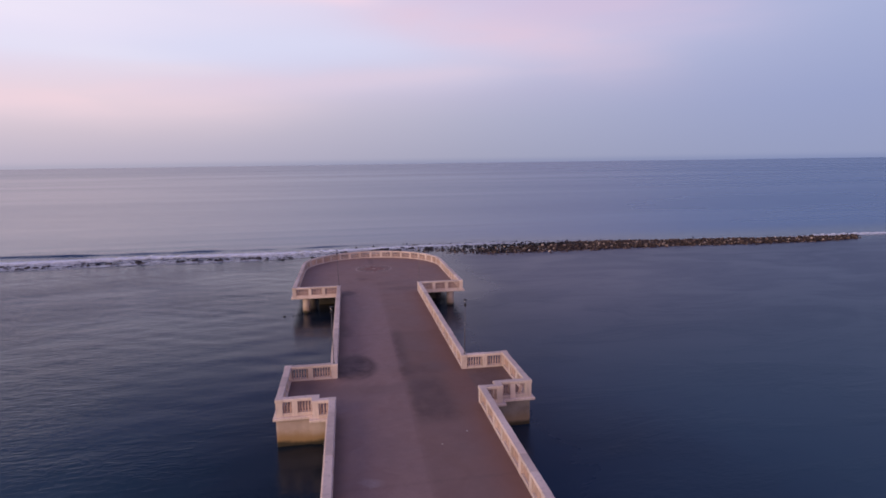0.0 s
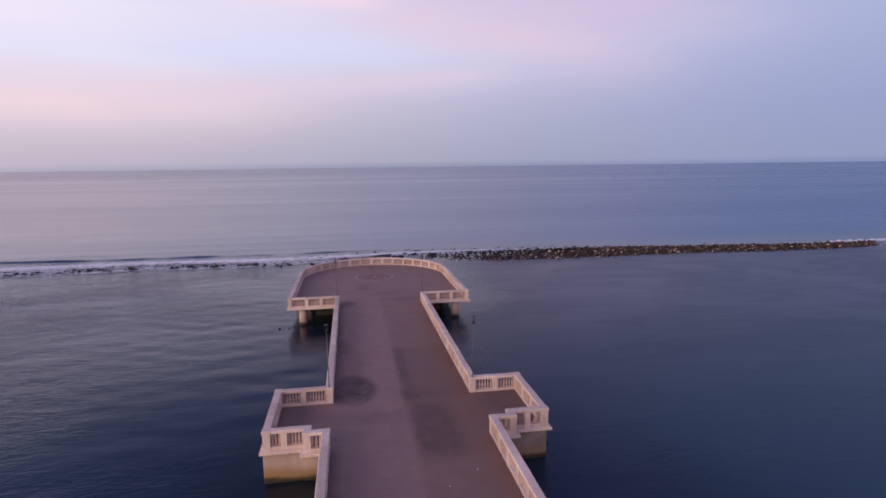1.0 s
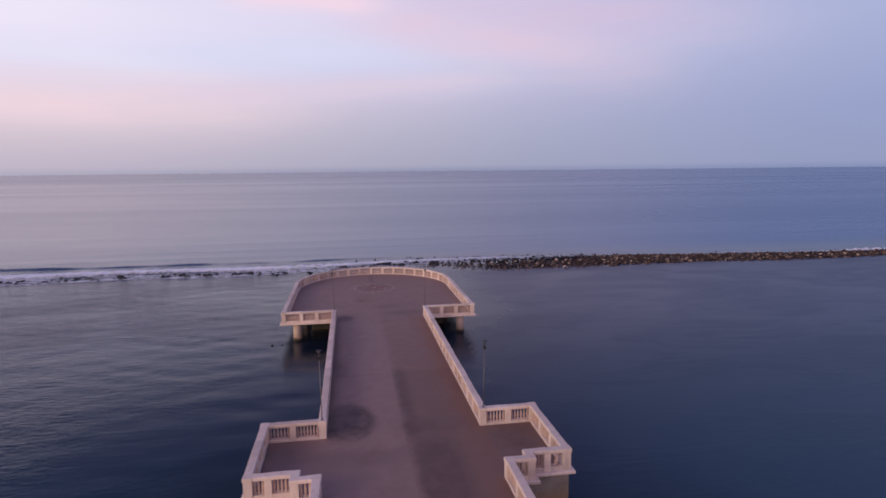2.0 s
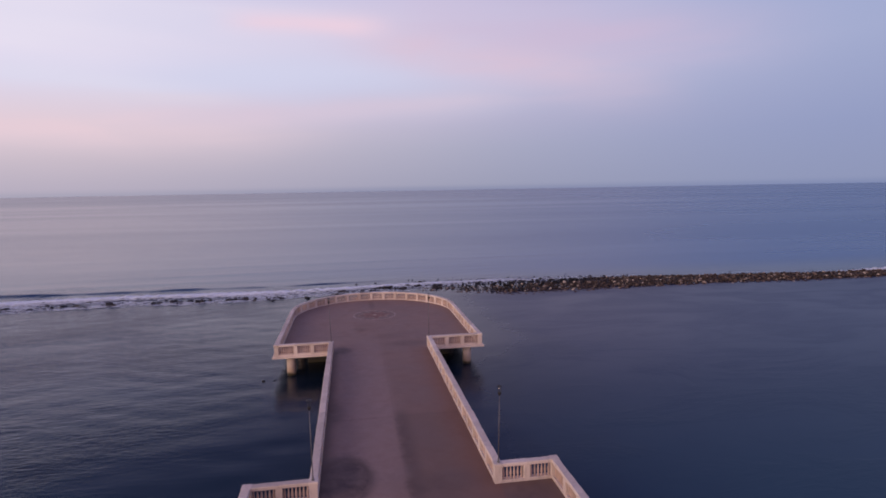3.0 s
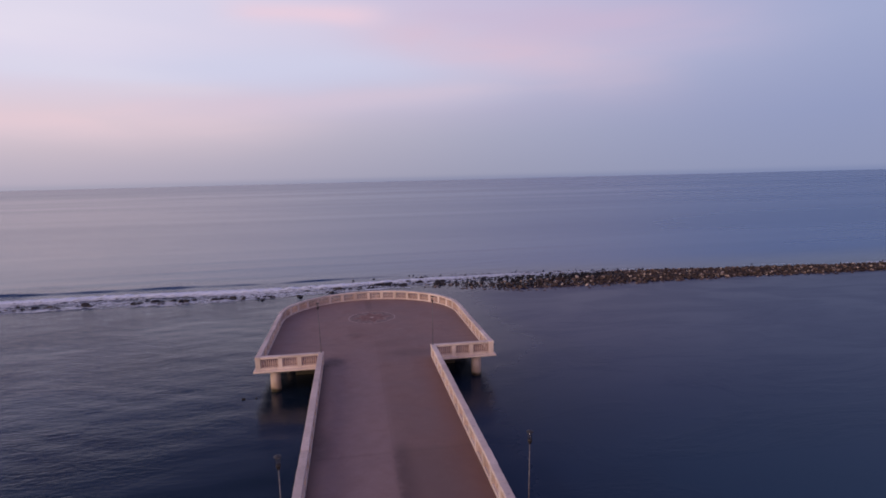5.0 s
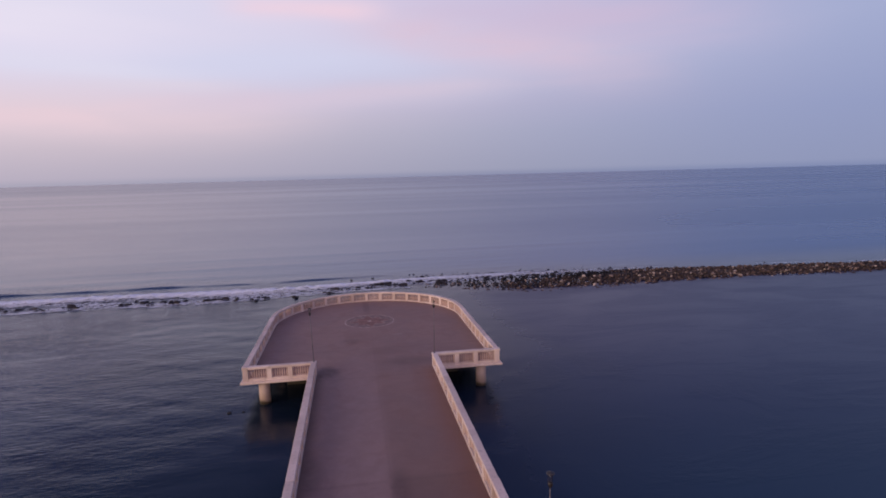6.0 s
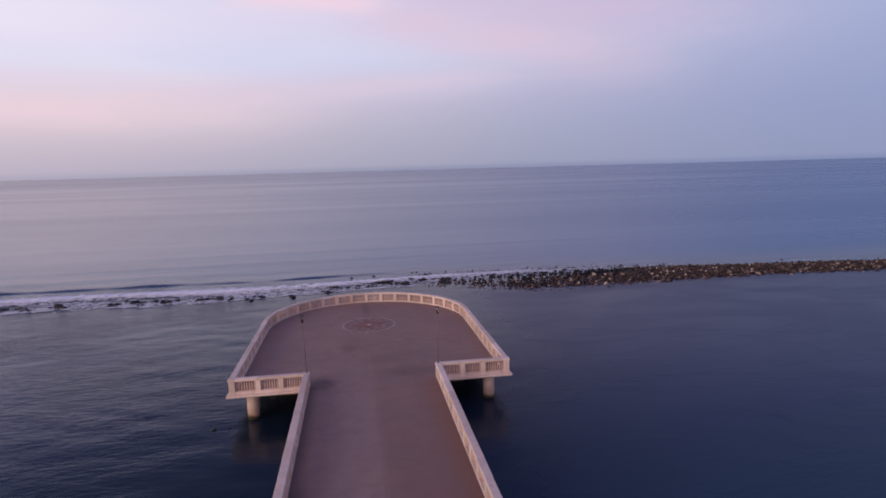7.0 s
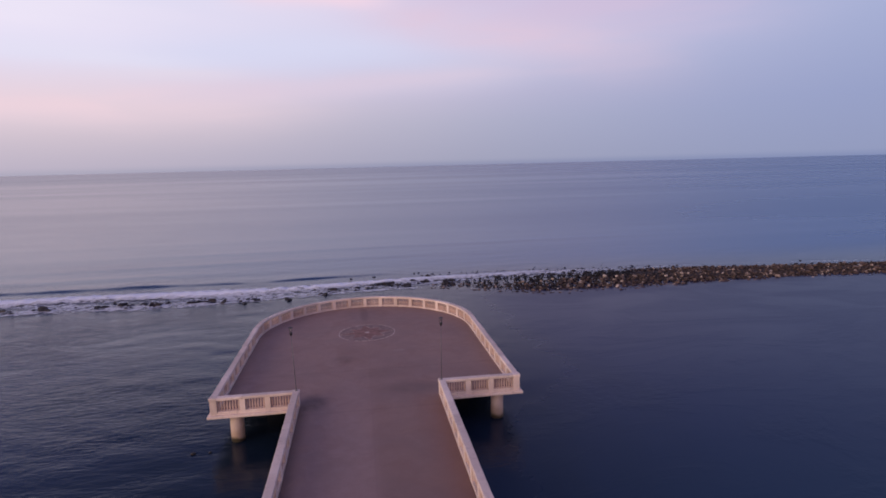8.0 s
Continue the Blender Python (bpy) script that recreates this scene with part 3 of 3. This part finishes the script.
    spots = [(s * 7.85, 0.34) for s in (-1, 1)] + [(s * 7.6, 8.0) for s in (-1, 1)] + [(s * 6.6, 15.0) for s in (-1, 1)]
    spots += [(s * 3.0, y) for s in (-1, 1) for y in (0.62, 8.0, 15.0, -8.0, -16.0, -38.0, -46.0, -54.0, -62.0, -70.0)]
    for x, y in spots:
        ob = new("column", me)
        ob.location = (x, y, 0)
        tagged(ob, label="round cream concrete column standing in the water", category="column", group="columns under the pier")


build_bases()

# ---- parapets ----
RAIL_TOP, RAIL_LOW, FOOT = 0.98, 0.80, 0.13


def make_baluster():
    prof = [(0.058, FOOT), (0.058, 0.19), (0.040, 0.22), (0.062, 0.34), (0.056, 0.46), (0.036, 0.62), (0.036, 0.70), (0.058, 0.74), (0.058, RAIL_LOW)]
    return mesh_from(turned(bmesh.new(), prof, 8), "baluster", TERRA, True)


def make_post(width, depth=0.352):
    bm = block(bmesh.new(), -width / 2, width / 2, -depth / 2, depth / 2, -0.06, RAIL_LOW + 0.004, 0.012)
    return mesh_from(bm, "post", CREAM)


BALUSTER, POST = make_baluster(), make_post(0.32)
jitter = random.Random(3)


def make_corner(width, depth):
    bm = bmesh.new()
    block(bm, -width / 2, width / 2, -depth / 2, depth / 2, -0.06, RAIL_LOW, 0.015)
    block(bm, -width / 2 - 0.03, width / 2 + 0.03, -depth / 2 - 0.03, depth / 2 + 0.03, RAIL_LOW, RAIL_TOP + 0.006, 0.025)
    return mesh_from(bm, "corner_post", CREAM)


CORNER = make_corner(0.38, 0.38)
WIDE_CORNER = make_corner(0.36, 0.86)


def finer(pts, step):
    """The same line with points no further apart than step."""
    out = [pts[0]]
    for a, b in zip(pts, pts[1:]):
        n = max(1, math.ceil((b - a).length / step))
        out += [a + (b - a) * (i / n) for i in range(1, n + 1)]
    return out


def parapet(path, panels, label, trim=(0.2, 0.2), stops=(), per=7, post_width=0.32, gone=(), leaning=()):
    """One run of parapet along the plan path between two corner posts: rail, foot, posts and balusters."""
    pts = [Vector(p) for p in path]
    cum = [0.0]
    for a, b in zip(pts, pts[1:]):
        cum.append(cum[-1] + (b - a).length)

    def along(s):
        s = min(max(s, 0.0), cum[-1])
        i = min(max(1, int(np.searchsorted(cum, s))), len(pts) - 1)
        d = pts[i] - pts[i - 1]
        p = pts[i - 1] + d * ((s - cum[i - 1]) / (cum[i] - cum[i - 1]))
        return p, math.degrees(math.atan2(d.y, d.x))

    s0, s1 = trim[0], cum[-1] - trim[1]
    line = [along(s0)[0]] + [p for p, c in zip(pts, cum) if s0 + 0.01 < c < s1 - 0.01] + [along(s1)[0]]
    mid = along((s0 + s1) / 2)[0]
    ob = thing("parapet", (mid.x, mid.y, 0), label=label, category="balustrade", group="parapet runs of the pier")
    local = [(p.x - mid.x, p.y - mid.y) for p in line]
    part("plinth", sweep(bmesh.new(), local, soft_rect(0.165, -0.06, FOOT, 0.012)), CREAM, ob)
    marks = [s0, *stops, s1] if stops else [s0 + (s1 - s0) * i / panels for i in range(panels + 1)]
    panels = len(marks) - 1
    for i in range(panels):
        a, b = marks[i], marks[i + 1]
        cut = [along(a + 0.005)[0]] + [p for p, c in zip(pts, cum) if a + 0.03 < c < b - 0.03] + [along(b - 0.005)[0]]
        lift, slip = jitter.uniform(-0.006, 0.006), jitter.uniform(-0.008, 0.008)
        stone = [(o + slip, h + lift) for o, h in soft_rect(0.195 + jitter.uniform(-0.006, 0.006), RAIL_LOW, RAIL_TOP, 0.026)]
        cut = finer(cut, 0.30)
        bm = sweep(bmesh.new(), [(p.x - mid.x, p.y - mid.y) for p in cut], stone)
        for v in bm.verts:
            at = Vector((v.co.x + mid.x, v.co.y + mid.y, v.co.z))
            v.co += 0.011 * noise.noise_vector(at * 3.1) + 0.007 * noise.noise_vector(at * 9.0)
        part("coping", bm, CREAM, ob)
        lo = a + (post_width / 2 if i else 0.0)
        hi = b - (post_width / 2 if i < panels - 1 else 0.0)
        if i:
            p, turn = along(a)
            share("post", POST, ob, pose(p.x - mid.x, p.y - mid.y, 0, 0, 0, turn))
        count = max(3, round(per * (hi - lo) / 1.2))
        for j in range(count):
            if (i, j) in gone:
                continue
            p, turn = along(lo + (hi - lo) * (j + 0.5) / count)
            tip = pose(0, 0, FOOT, 0, 16, 0) @ pose(0, 0, -FOOT) if (i, j) in leaning else Matrix()
            share("baluster", BALUSTER, ob, pose(p.x - mid.x, p.y - mid.y, 0, 0, 0, turn) @ tip)


jitter.seed(3)


def corner(x, y, me=CORNER):
    ob = new("parapet_post", me)
    ob.location = (x, y, 0)
    tagged(ob, label="square cream concrete corner post of the parapet", category="post", group="corner posts of the parapet")


RUN = "cream concrete parapet with turned balusters along the pier"
for s in (-1, 1):
    near, bay = NEAR_HALF[s], BAY[s]
    parapet([(s * near, START), (s * near, JOG_Y)], 30, RUN, (0.0, 0.2))
    parapet([(s * near, JOG_Y), (s * JOG_X, JOG_Y)], 1, "short cream concrete parapet panel beside a bay", (0.2, 0.18))
    worn = "cream concrete parapet of a bay, some balusters broken away" if s > 0 else "cream concrete parapet closing the landward side of a bay"
    parapet([(s * JOG_X, NEAR_Y), (s * bay, NEAR_Y)], 2, worn, (0.18, 0.2), (0.95,) if s > 0 else (1.17,),
            gone=((1, 0), (1, 3)) if s > 0 else (), leaning=((1, 1),) if s > 0 else ())
    parapet([(s * bay, NEAR_Y), (s * bay, FAR_Y)], 3, "cream concrete parapet along the outer side of a bay")
    parapet([(s * bay, FAR_Y), (s * HALF, FAR_Y)], 2, "cream concrete parapet closing the seaward side of a bay", stops=(1.42,))
    parapet([(s * HALF, FAR_Y), (s * HALF, HEAD_Y)], 15, RUN)
    parapet([(s * HALF, HEAD_Y), (s * HEAD, HEAD_Y)], 3, "cream concrete parapet across the shoulder of the pier head", per=8)
    parapet([(s * HEAD, HEAD_Y), (s * HEAD, ARC_Y)], 9, "cream concrete parapet along the side of the pier head", (0.2, 0.0))
    for x, y in ((near, JOG_Y), (bay, NEAR_Y), (bay, FAR_Y), (HALF, FAR_Y), (HALF, HEAD_Y), (HEAD, HEAD_Y)):
        corner(s * x, y)
    corner(s * JOG_X, (JOG_Y + NEAR_Y) / 2, WIDE_CORNER)
parapet(arc(HEAD, 60), 18, "curved cream concrete parapet round the seaward end of the pier", (0.0, 0.0), per=9)


# ---- lamps on the corner posts ----
def build_lamp():
    ob = thing("street_lamp", label="slender grey steel lamp post with a small dark lantern", category="street lamp", group="lamp posts on the pier")
    part("base", turned(bmesh.new(), [(0.075, 0.0), (0.075, 0.025), (0.045, 0.05), (0.042, 0.16), (0.032, 0.19)], 14), GALV, ob, smooth=True)
    part("pole", turned(bmesh.new(), [(0.026, 0.15), (0.024, 1.6), (0.029, 1.62), (0.029, 1.66), (0.022, 1.68), (0.019, 3.40)], 12), GALV, ob, smooth=True)
    lantern = part("lantern", turned(bmesh.new(), [(0.024, 3.36), (0.05, 3.40), (0.082, 3.47), (0.086, 3.53), (0.07, 3.57), (0.05, 3.575)], 16), IRON, ob, "dark iron lantern cup", smooth=True)
    part("globe", turned(bmesh.new(), [(0.05, 3.572), (0.066, 3.60), (0.072, 3.72), (0.066, 3.83), (0.05, 3.85)], 16), CLEAR, lantern, "clear lamp glass", smooth=True)
    for i in range(3):
        a = 2.1 * i + 0.4
        rod = turned(bmesh.new(), [(0.008, 3.55), (0.008, 3.86)], 6, (0.078 * math.cos(a), 0.078 * math.sin(a)))
        part("stay", rod, IRON, lantern)
    part("hood", turned(bmesh.new(), [(0.12, 3.845), (0.135, 3.852), (0.135, 3.860), (0.09, 3.878), (0.035, 3.89), (0.012, 3.92)], 20), SLATE, lantern, "flat dark grey metal hood", smooth=True)
    return ob


lamp = build_lamp()
lamp.matrix_basis = pose(-HALF + 0.03, HEAD_Y, RAIL_TOP, 0, -1.5, 0)
copy_thing(lamp, pose(HALF - 0.03, HEAD_Y, RAIL_TOP, 0, 1.2, 40))
copy_thing(lamp, pose(-HALF - 0.02, FAR_Y, RAIL_TOP, 0, -2.0, 80))
copy_thing(lamp, pose(HALF + 0.04, FAR_Y, RAIL_TOP, 0, -1.8, 120))


# ---- compass rose in the paving of the head ----
def ring(bm, r0, r1, z, steps=72, a0=0.0, a1=2 * math.pi):
    for i in range(steps):
        a, b = a0 + (a1 - a0) * i / steps, a0 + (a1 - a0) * (i + 1) / steps
        bm.faces.new([bm.verts.new((r * math.cos(t), r * math.sin(t), z)) for r, t in ((r0, a), (r1, a), (r1, b), (r0, b))])
    return bm


def thick(bm, depth):
    bmesh.ops.remove_doubles(bm, verts=bm.verts, dist=1e-4)
    got = bmesh.ops.extrude_face_region(bm, geom=list(bm.faces))["geom"]
    for v in got:
        if isinstance(v, bmesh.types.BMVert):
            v.co.z -= depth
    bmesh.ops.recalc_face_normals(bm, faces=bm.faces)
    return bm


def build_rose():
    ob = thing("compass_rose", (0.02, 14.35, 0), label="round inlaid compass rose, worn pale ring and brown star", category="paving inlay")
    part("disc", thick(ring(bmesh.new(), 0.19, 2.28, 0.005), 0.02), TAUPE, ob, "grey-brown disc")
    wear = random.Random(21)
    for i in range(28):
        if i in (5, 9, 18):
            continue
        a0 = 2 * math.pi * i / 28
        wide = wear.uniform(0.07, 0.13)
        seg = ring(bmesh.new(), 2.29, 2.29 + wide, 0.008, 5, a0 + 0.012, a0 + 2 * math.pi / 28 - wear.uniform(0.01, 0.05))
        part("ring_stone", thick(seg, 0.02), PALE, ob, "worn pale stone")
    part("inner_disc", thick(ring(bmesh.new(), 0.195, 1.25, 0.008), 0.012), RUST, ob, "reddish brown disc")
    for i in range(8):
        long = 2.18 if i % 2 == 0 else 1.75
        a = math.pi / 4 * i + 0.1

        def at(r, t, h):
            return (r * math.cos(a + t), r * math.sin(a + t), h)
        bm = bmesh.new()
        bm.faces.new([bm.verts.new(c) for c in (at(0.22, 0, 0.012), at(1.1, -0.36, 0.012), at(long, 0, 0.012), at(1.1, 0.36, 0.012))])
        point = part("star_point", thick(bm, 0.012), UMBER if i % 2 == 0 else RUST, ob)
        for s in (-1, 1):
            if wear.random() < 0.38:
                continue
            bm = bmesh.new()
            bm.faces.new([bm.verts.new(c) for c in (at(1.12, s * 0.36, 0.016), at(1.19, s * 0.39, 0.016), at(long + 0.07, s * 0.02, 0.016), at(long, 0, 0.016))])
            part("edge_stone", thick(bm, 0.014), SCUFF, point, "narrow pale edging stone")
    part("boss", turned(bmesh.new(), [(0.20, -0.01), (0.20, 0.02), (0.15, 0.03)], 20), PALE, ob, "pale centre stone")


build_rose()


# ---- rubble breakwater and reef ----
def rock_mesh(seed, name, mat):
    bm = bmesh.new()
    bmesh.ops.create_icosphere(bm, subdivisions=2, radius=1.0)
    shift = Vector((seed * 7.3, seed * 3.1, seed * 1.7))
    for v in bm.verts:
        n = v.co.normalized()
        d = 1 + 0.42 * noise.noise(n * 1.1 + shift) + 0.2 * noise.noise(n * 2.6 + shift)
        v.co = n * d
        v.co.z *= 0.72
    for k in range(7):
        nrm = Vector((math.sin(seed * 2.1 + k * 1.9), math.cos(seed * 1.3 + k * 2.3), math.sin(seed + k))).normalized()
        for v in bm.verts:
            over = v.co.dot(nrm) - 0.52
            if over > 0:
                v.co -= nrm * over * 0.95
    return mesh_from(bm, name, mat)


def reef_edges(x):
    """Landward and seaward foot of the rubble at x."""
    near = np.interp(x, [9, 12, 17, 22, 28, 40, 56, 70, 84, 92, 97], [38.6, 37.4, 34.4, 32.2, 32.4, 32.4, 33.0, 31.6, 31.6, 32.6, 35.0])
    far = np.interp(x, [9, 12, 17, 26, 39, 48, 56, 65, 75, 88, 97], [43.4, 45.0, 45.8, 45.2, 44.2, 42.8, 41.0, 40.2, 38.6, 37.6, 36.6])
    return float(near), float(far)


def build_breakwater():
    ob = thing("breakwater", (10, 38, WATER), label="low breakwater of tan and brown rubble rocks in the sea", category="breakwater")
    rng = random.Random(11)
    kinds = [rock_mesh(i, "rock", ROCK) for i in range(8)]
    dark = [rock_mesh(i, "rock", ROCK_WET) for i in range(4)]
    shapes = []
    for me in kinds:
        co = np.empty(len(me.vertices) * 3)
        me.vertices.foreach_get("co", co)
        tri = [tuple(p.vertices) for p in me.polygons]
        shapes.append((co.reshape(-1, 3), tri))
    spots = []
    x = 9.0
    while x < 97:
        near, far = reef_edges(x)
        thin = min(1.0, (x - 7.5) / 15.0)
        rows = max(2, int((far - near) / 0.40))
        for j in range(rows):
            if rng.random() > 0.70 + 0.30 * thin:
                continue
            f = (j + rng.uniform(0.1, 0.9)) / rows
            if f > 0.42 and rng.random() < min(0.55, (42 - x) / 26):
                continue
            y = near + (far - near) * f + rng.gauss(0, 0.25)
            hump = math.sin(math.pi * min(max(f, 0.03), 0.97)) ** 0.7 * (0.50 + 0.50 * thin)
            r = rng.uniform(0.11, 0.27) * (1.7 if rng.random() < 0.10 else 1.0)
            z = WATER - 0.22 + hump * rng.uniform(0.35, 0.95) * 0.85
            awash = (f > 0.42 and x < 36 + 8 * rng.random()) or (x < 25 and rng.random() < 0.5)
            low = min(1.0, max(0.0, (30 - x) / 14))
            spots.append((x + rng.uniform(-0.35, 0.35), y, z - 0.10 * awash - 0.02 * low, r * (1 - 0.12 * low), awash))
        x += 0.37
    # outliers in the shallows at both feet
    for _ in range(420):
        x = rng.uniform(8, 95) if rng.random() < 0.6 else rng.uniform(8, 40)
        near, far = reef_edges(x)
        y = near - abs(rng.gauss(0, 0.5)) if rng.random() < 0.3 else far + abs(rng.gauss(0, 1.3)) - 0.4
        spots.append((x, y, WATER - 0.12, rng.uniform(0.18, 0.36), y > far))
    single = [s for s in spots if s[0] < 19.5][:300]
    rest = [s for s in spots if s not in set(single)]
    for x, y, z, r, awash in single:
        m = Matrix.LocRotScale((x - 10, y - 38, z - WATER), Euler((rng.uniform(-0.5, 0.5), rng.uniform(-0.5, 0.5), rng.uniform(0, 6.28))),
                               (r * rng.uniform(0.85, 1.4), r, r * rng.uniform(0.6, 0.85)))
        share("rock", rng.choice(dark if awash else kinds), ob, m)
    verts, faces, tints, base = [], [], [], 0
    for x, y, z, r, awash in rest:
        co, tri = rng.choice(shapes)
        rot = np.array(Euler((rng.uniform(-0.5, 0.5), rng.uniform(-0.5, 0.5), rng.uniform(0, 6.28))).to_matrix())
        p = (co * (r * rng.uniform(0.85, 1.3), r, r * rng.uniform(0.8, 1.1))) @ rot.T + (x - 10, y - 38, z - WATER)
        verts.extend(p.tolist())
        faces.extend([tuple(i + base for i in t) for t in tri])
        tints.extend([int(awash)] * len(tri))
        base += len(co)
    me = bpy.data.meshes.new("rubble")
    me.from_pydata(verts, [], faces)
    me.materials.append(ROCK_PILE)
    me.materials.append(ROCK_WET)
    me.polygons.foreach_set("material_index", tints)
    pile = new("rubble", me)
    pile.parent = ob
    tagged(pile, kind="stuff")
    # the core of the mound, below the rocks
    bm = bmesh.new()
    rows = []
    for x in np.arange(12, 96.1, 2.0):
        near, far = reef_edges(float(x))
        thin = min(1.0, max(0.0, (x - 18.0) / 16.0))
        rows.append([bm.verts.new((x - 10, near + (far - near) * f - 38, -0.5 + 0.85 * (thin if f < 0.3 else min(1.0, max(0.0, (x - 20) / 18))) * math.sin(math.pi * f))) for f in (0.0, 0.2, 0.4, 0.6, 0.8, 1.0)])
    for a, b in zip(rows, rows[1:]):
        for i in range(5):
            bm.faces.new((a[i], b[i], b[i + 1], a[i + 1]))
    bmesh.ops.recalc_face_normals(bm, faces=bm.faces)
    part("core", thick(bm, 0.5), GRAVEL, ob)


build_breakwater()


def build_reef():
    ob = thing("reef", (-25, 40, WATER), label="scattered black wet rocks awash in breaking foam", category="reef")
    rng = random.Random(5)
    kinds = [rock_mesh(20 + i, "rock", ROCK_WET) for i in range(6)]
    for i in range(150):
        x = rng.uniform(-74, 12) if i > 20 else rng.uniform(-10, 13)
        t = min(max((x + 14) / 20, 0), 1)
        y = (37.6 + 4.2 * t) + rng.gauss(0, 0.95 - 0.15 * t) + (rng.uniform(2.5, 6) if rng.random() < 0.17 else 0)
        r = rng.uniform(0.16, 0.40) * (1.6 if rng.random() < 0.22 else 1.0)
        for _ in range(1 if rng.random() < 0.45 else rng.choice((2, 3))):
            m = Matrix.LocRotScale((x + 25, y - 40, rng.uniform(-0.05, 0.10)), Euler((rng.uniform(-0.3, 0.3), rng.uniform(-0.3, 0.3), rng.uniform(0, 6.28))),
                                   (r * rng.uniform(0.9, 1.35), r, r * rng.uniform(0.6, 0.95)))
            share("rock", rng.choice(kinds), ob, m)
            x, y = x + rng.uniform(-0.9, 0.9), y + rng.uniform(-0.4, 0.4)


build_reef()


def build_foam():
    """Foam lying on the water over the reef and along the seaward foot of the rubble."""
    xs, ys = np.arange(-80, 118.1, 0.4), np.arange(32.5, 48.6, 0.3)
    X, Y = np.meshgrid(xs, ys)
    lo = np.interp(X, [-80, -30, -16, -8, 0, 8, 14, 22, 40, 60, 85, 95, 118], [34.4, 34.1, 34.4, 35.8, 37.4, 37.8, 37.6, 38.2, 41.6, 41.8, 37.2, 36.6, 36.0])
    hi = np.interp(X, [-80, -30, -8, 0, 10, 22, 40, 60, 85, 95, 118], [45.6, 45.4, 45.0, 45.6, 46.6, 46.8, 45.6, 43.4, 38.8, 39.6, 39.0])
    f = (Y - lo) / (hi - lo)
    inside = np.clip(f / 0.16, 0, 1) * np.clip((1 - f) / 0.10, 0, 1)
    level = np.interp(X, [-80, -10, 4, 14, 24, 32, 80, 90, 100, 118], [0.66, 0.66, 0.55, 0.55, 0.52, 0.42, 0.34, 0.72, 0.85, 0.6])
    crest = np.exp(-((f - 0.72 - 0.05 * np.sin(X * 0.13)) / 0.115) ** 2) * np.interp(X, [-80, -6, 6, 16, 30, 60, 84, 92, 118], [1.05, 1.0, 0.65, 0.36, 0.12, 0.15, 0.5, 0.9, 0.7])
    density = inside * np.clip(level + crest - np.interp(X, [-80, 0, 12], [0.16, 0.20, 0.40]) * (1 - f), 0, 1)
    rng = np.random.RandomState(8)
    lumps = sum(np.sin(X * rng.uniform(0.5, 5.0) + Y * rng.uniform(-3, 3) + rng.uniform(0, 6)) for _ in range(9)) / 9
    Z = WATER + 0.05 + wave_height(X, Y) + (0.10 + 0.14 * lumps) * np.clip(density - 0.3, 0, 1) + 0.24 * (1 + 0.6 * lumps) * inside * np.clip(crest, 0, 1)
    me = grid_mesh("sea_foam", xs, ys, Z)
    at = me.attributes.new("froth", "FLOAT", "POINT")
    at.data.foreach_set("value", density.ravel().astype(np.float32))
    at = me.attributes.new("surf", "FLOAT", "POINT")
    at.data.foreach_set("value", np.clip(crest * inside, 0, 1).ravel().astype(np.float32))
    me.materials.append(FOAM)
    tagged(new("sea_foam", me), label="white foam of small waves breaking over the reef", category="foam", kind="stuff")


build_foam()

# ---- small things ----
def build_stakes():
    for x, y, h, r in ((-10.05, -1.0, 0.10, 0.12), (-9.15, -1.0, 0.06, 0.10)):
        ob = thing("mooring_stake", (x, y, WATER), label="broken black timber stake standing out of the water", category="stake", group="stakes beside the pier head")
        bm = turned(bmesh.new(), [(r, -1.4), (r, h * 0.5), (r * 0.85, h * 0.8), (r * 0.4, h)], 9)
        for v in bm.verts:
            v.co.x += 0.05 * noise.noise(v.co * 3 + Vector((x, y, 0)))
            v.co.z += 0.06 * noise.noise(v.co * 5) if v.co.z > 0.1 else 0
        part("stump", bm, WOOD, ob)


build_stakes()


def build_litter():
    bm = bmesh.new()
    block(bm, -0.06, 0.06, -0.08, 0.08, 0.0, 0.05, 0.015)
    for v in bm.verts:
        v.co += 0.03 * Vector((noise.noise(v.co * 9), noise.noise(v.co * 9 + Vector((5, 0, 0))), 0))
    me = mesh_from(bm, "crumpled_paper", LITTER)
    for x, y, size in ((2.65, -33.2, 0.6), (1.14, -34.34, 0.42)):
        ob = new("crumpled_paper", me)
        ob.matrix_basis = pose(x, y, 0.0, 0, 0, 70 * x) @ Matrix.Scale(size, 4)
        tagged(ob, label="small white crumpled paper lying on the asphalt", category="litter", group="litter on the deck")


build_litter()
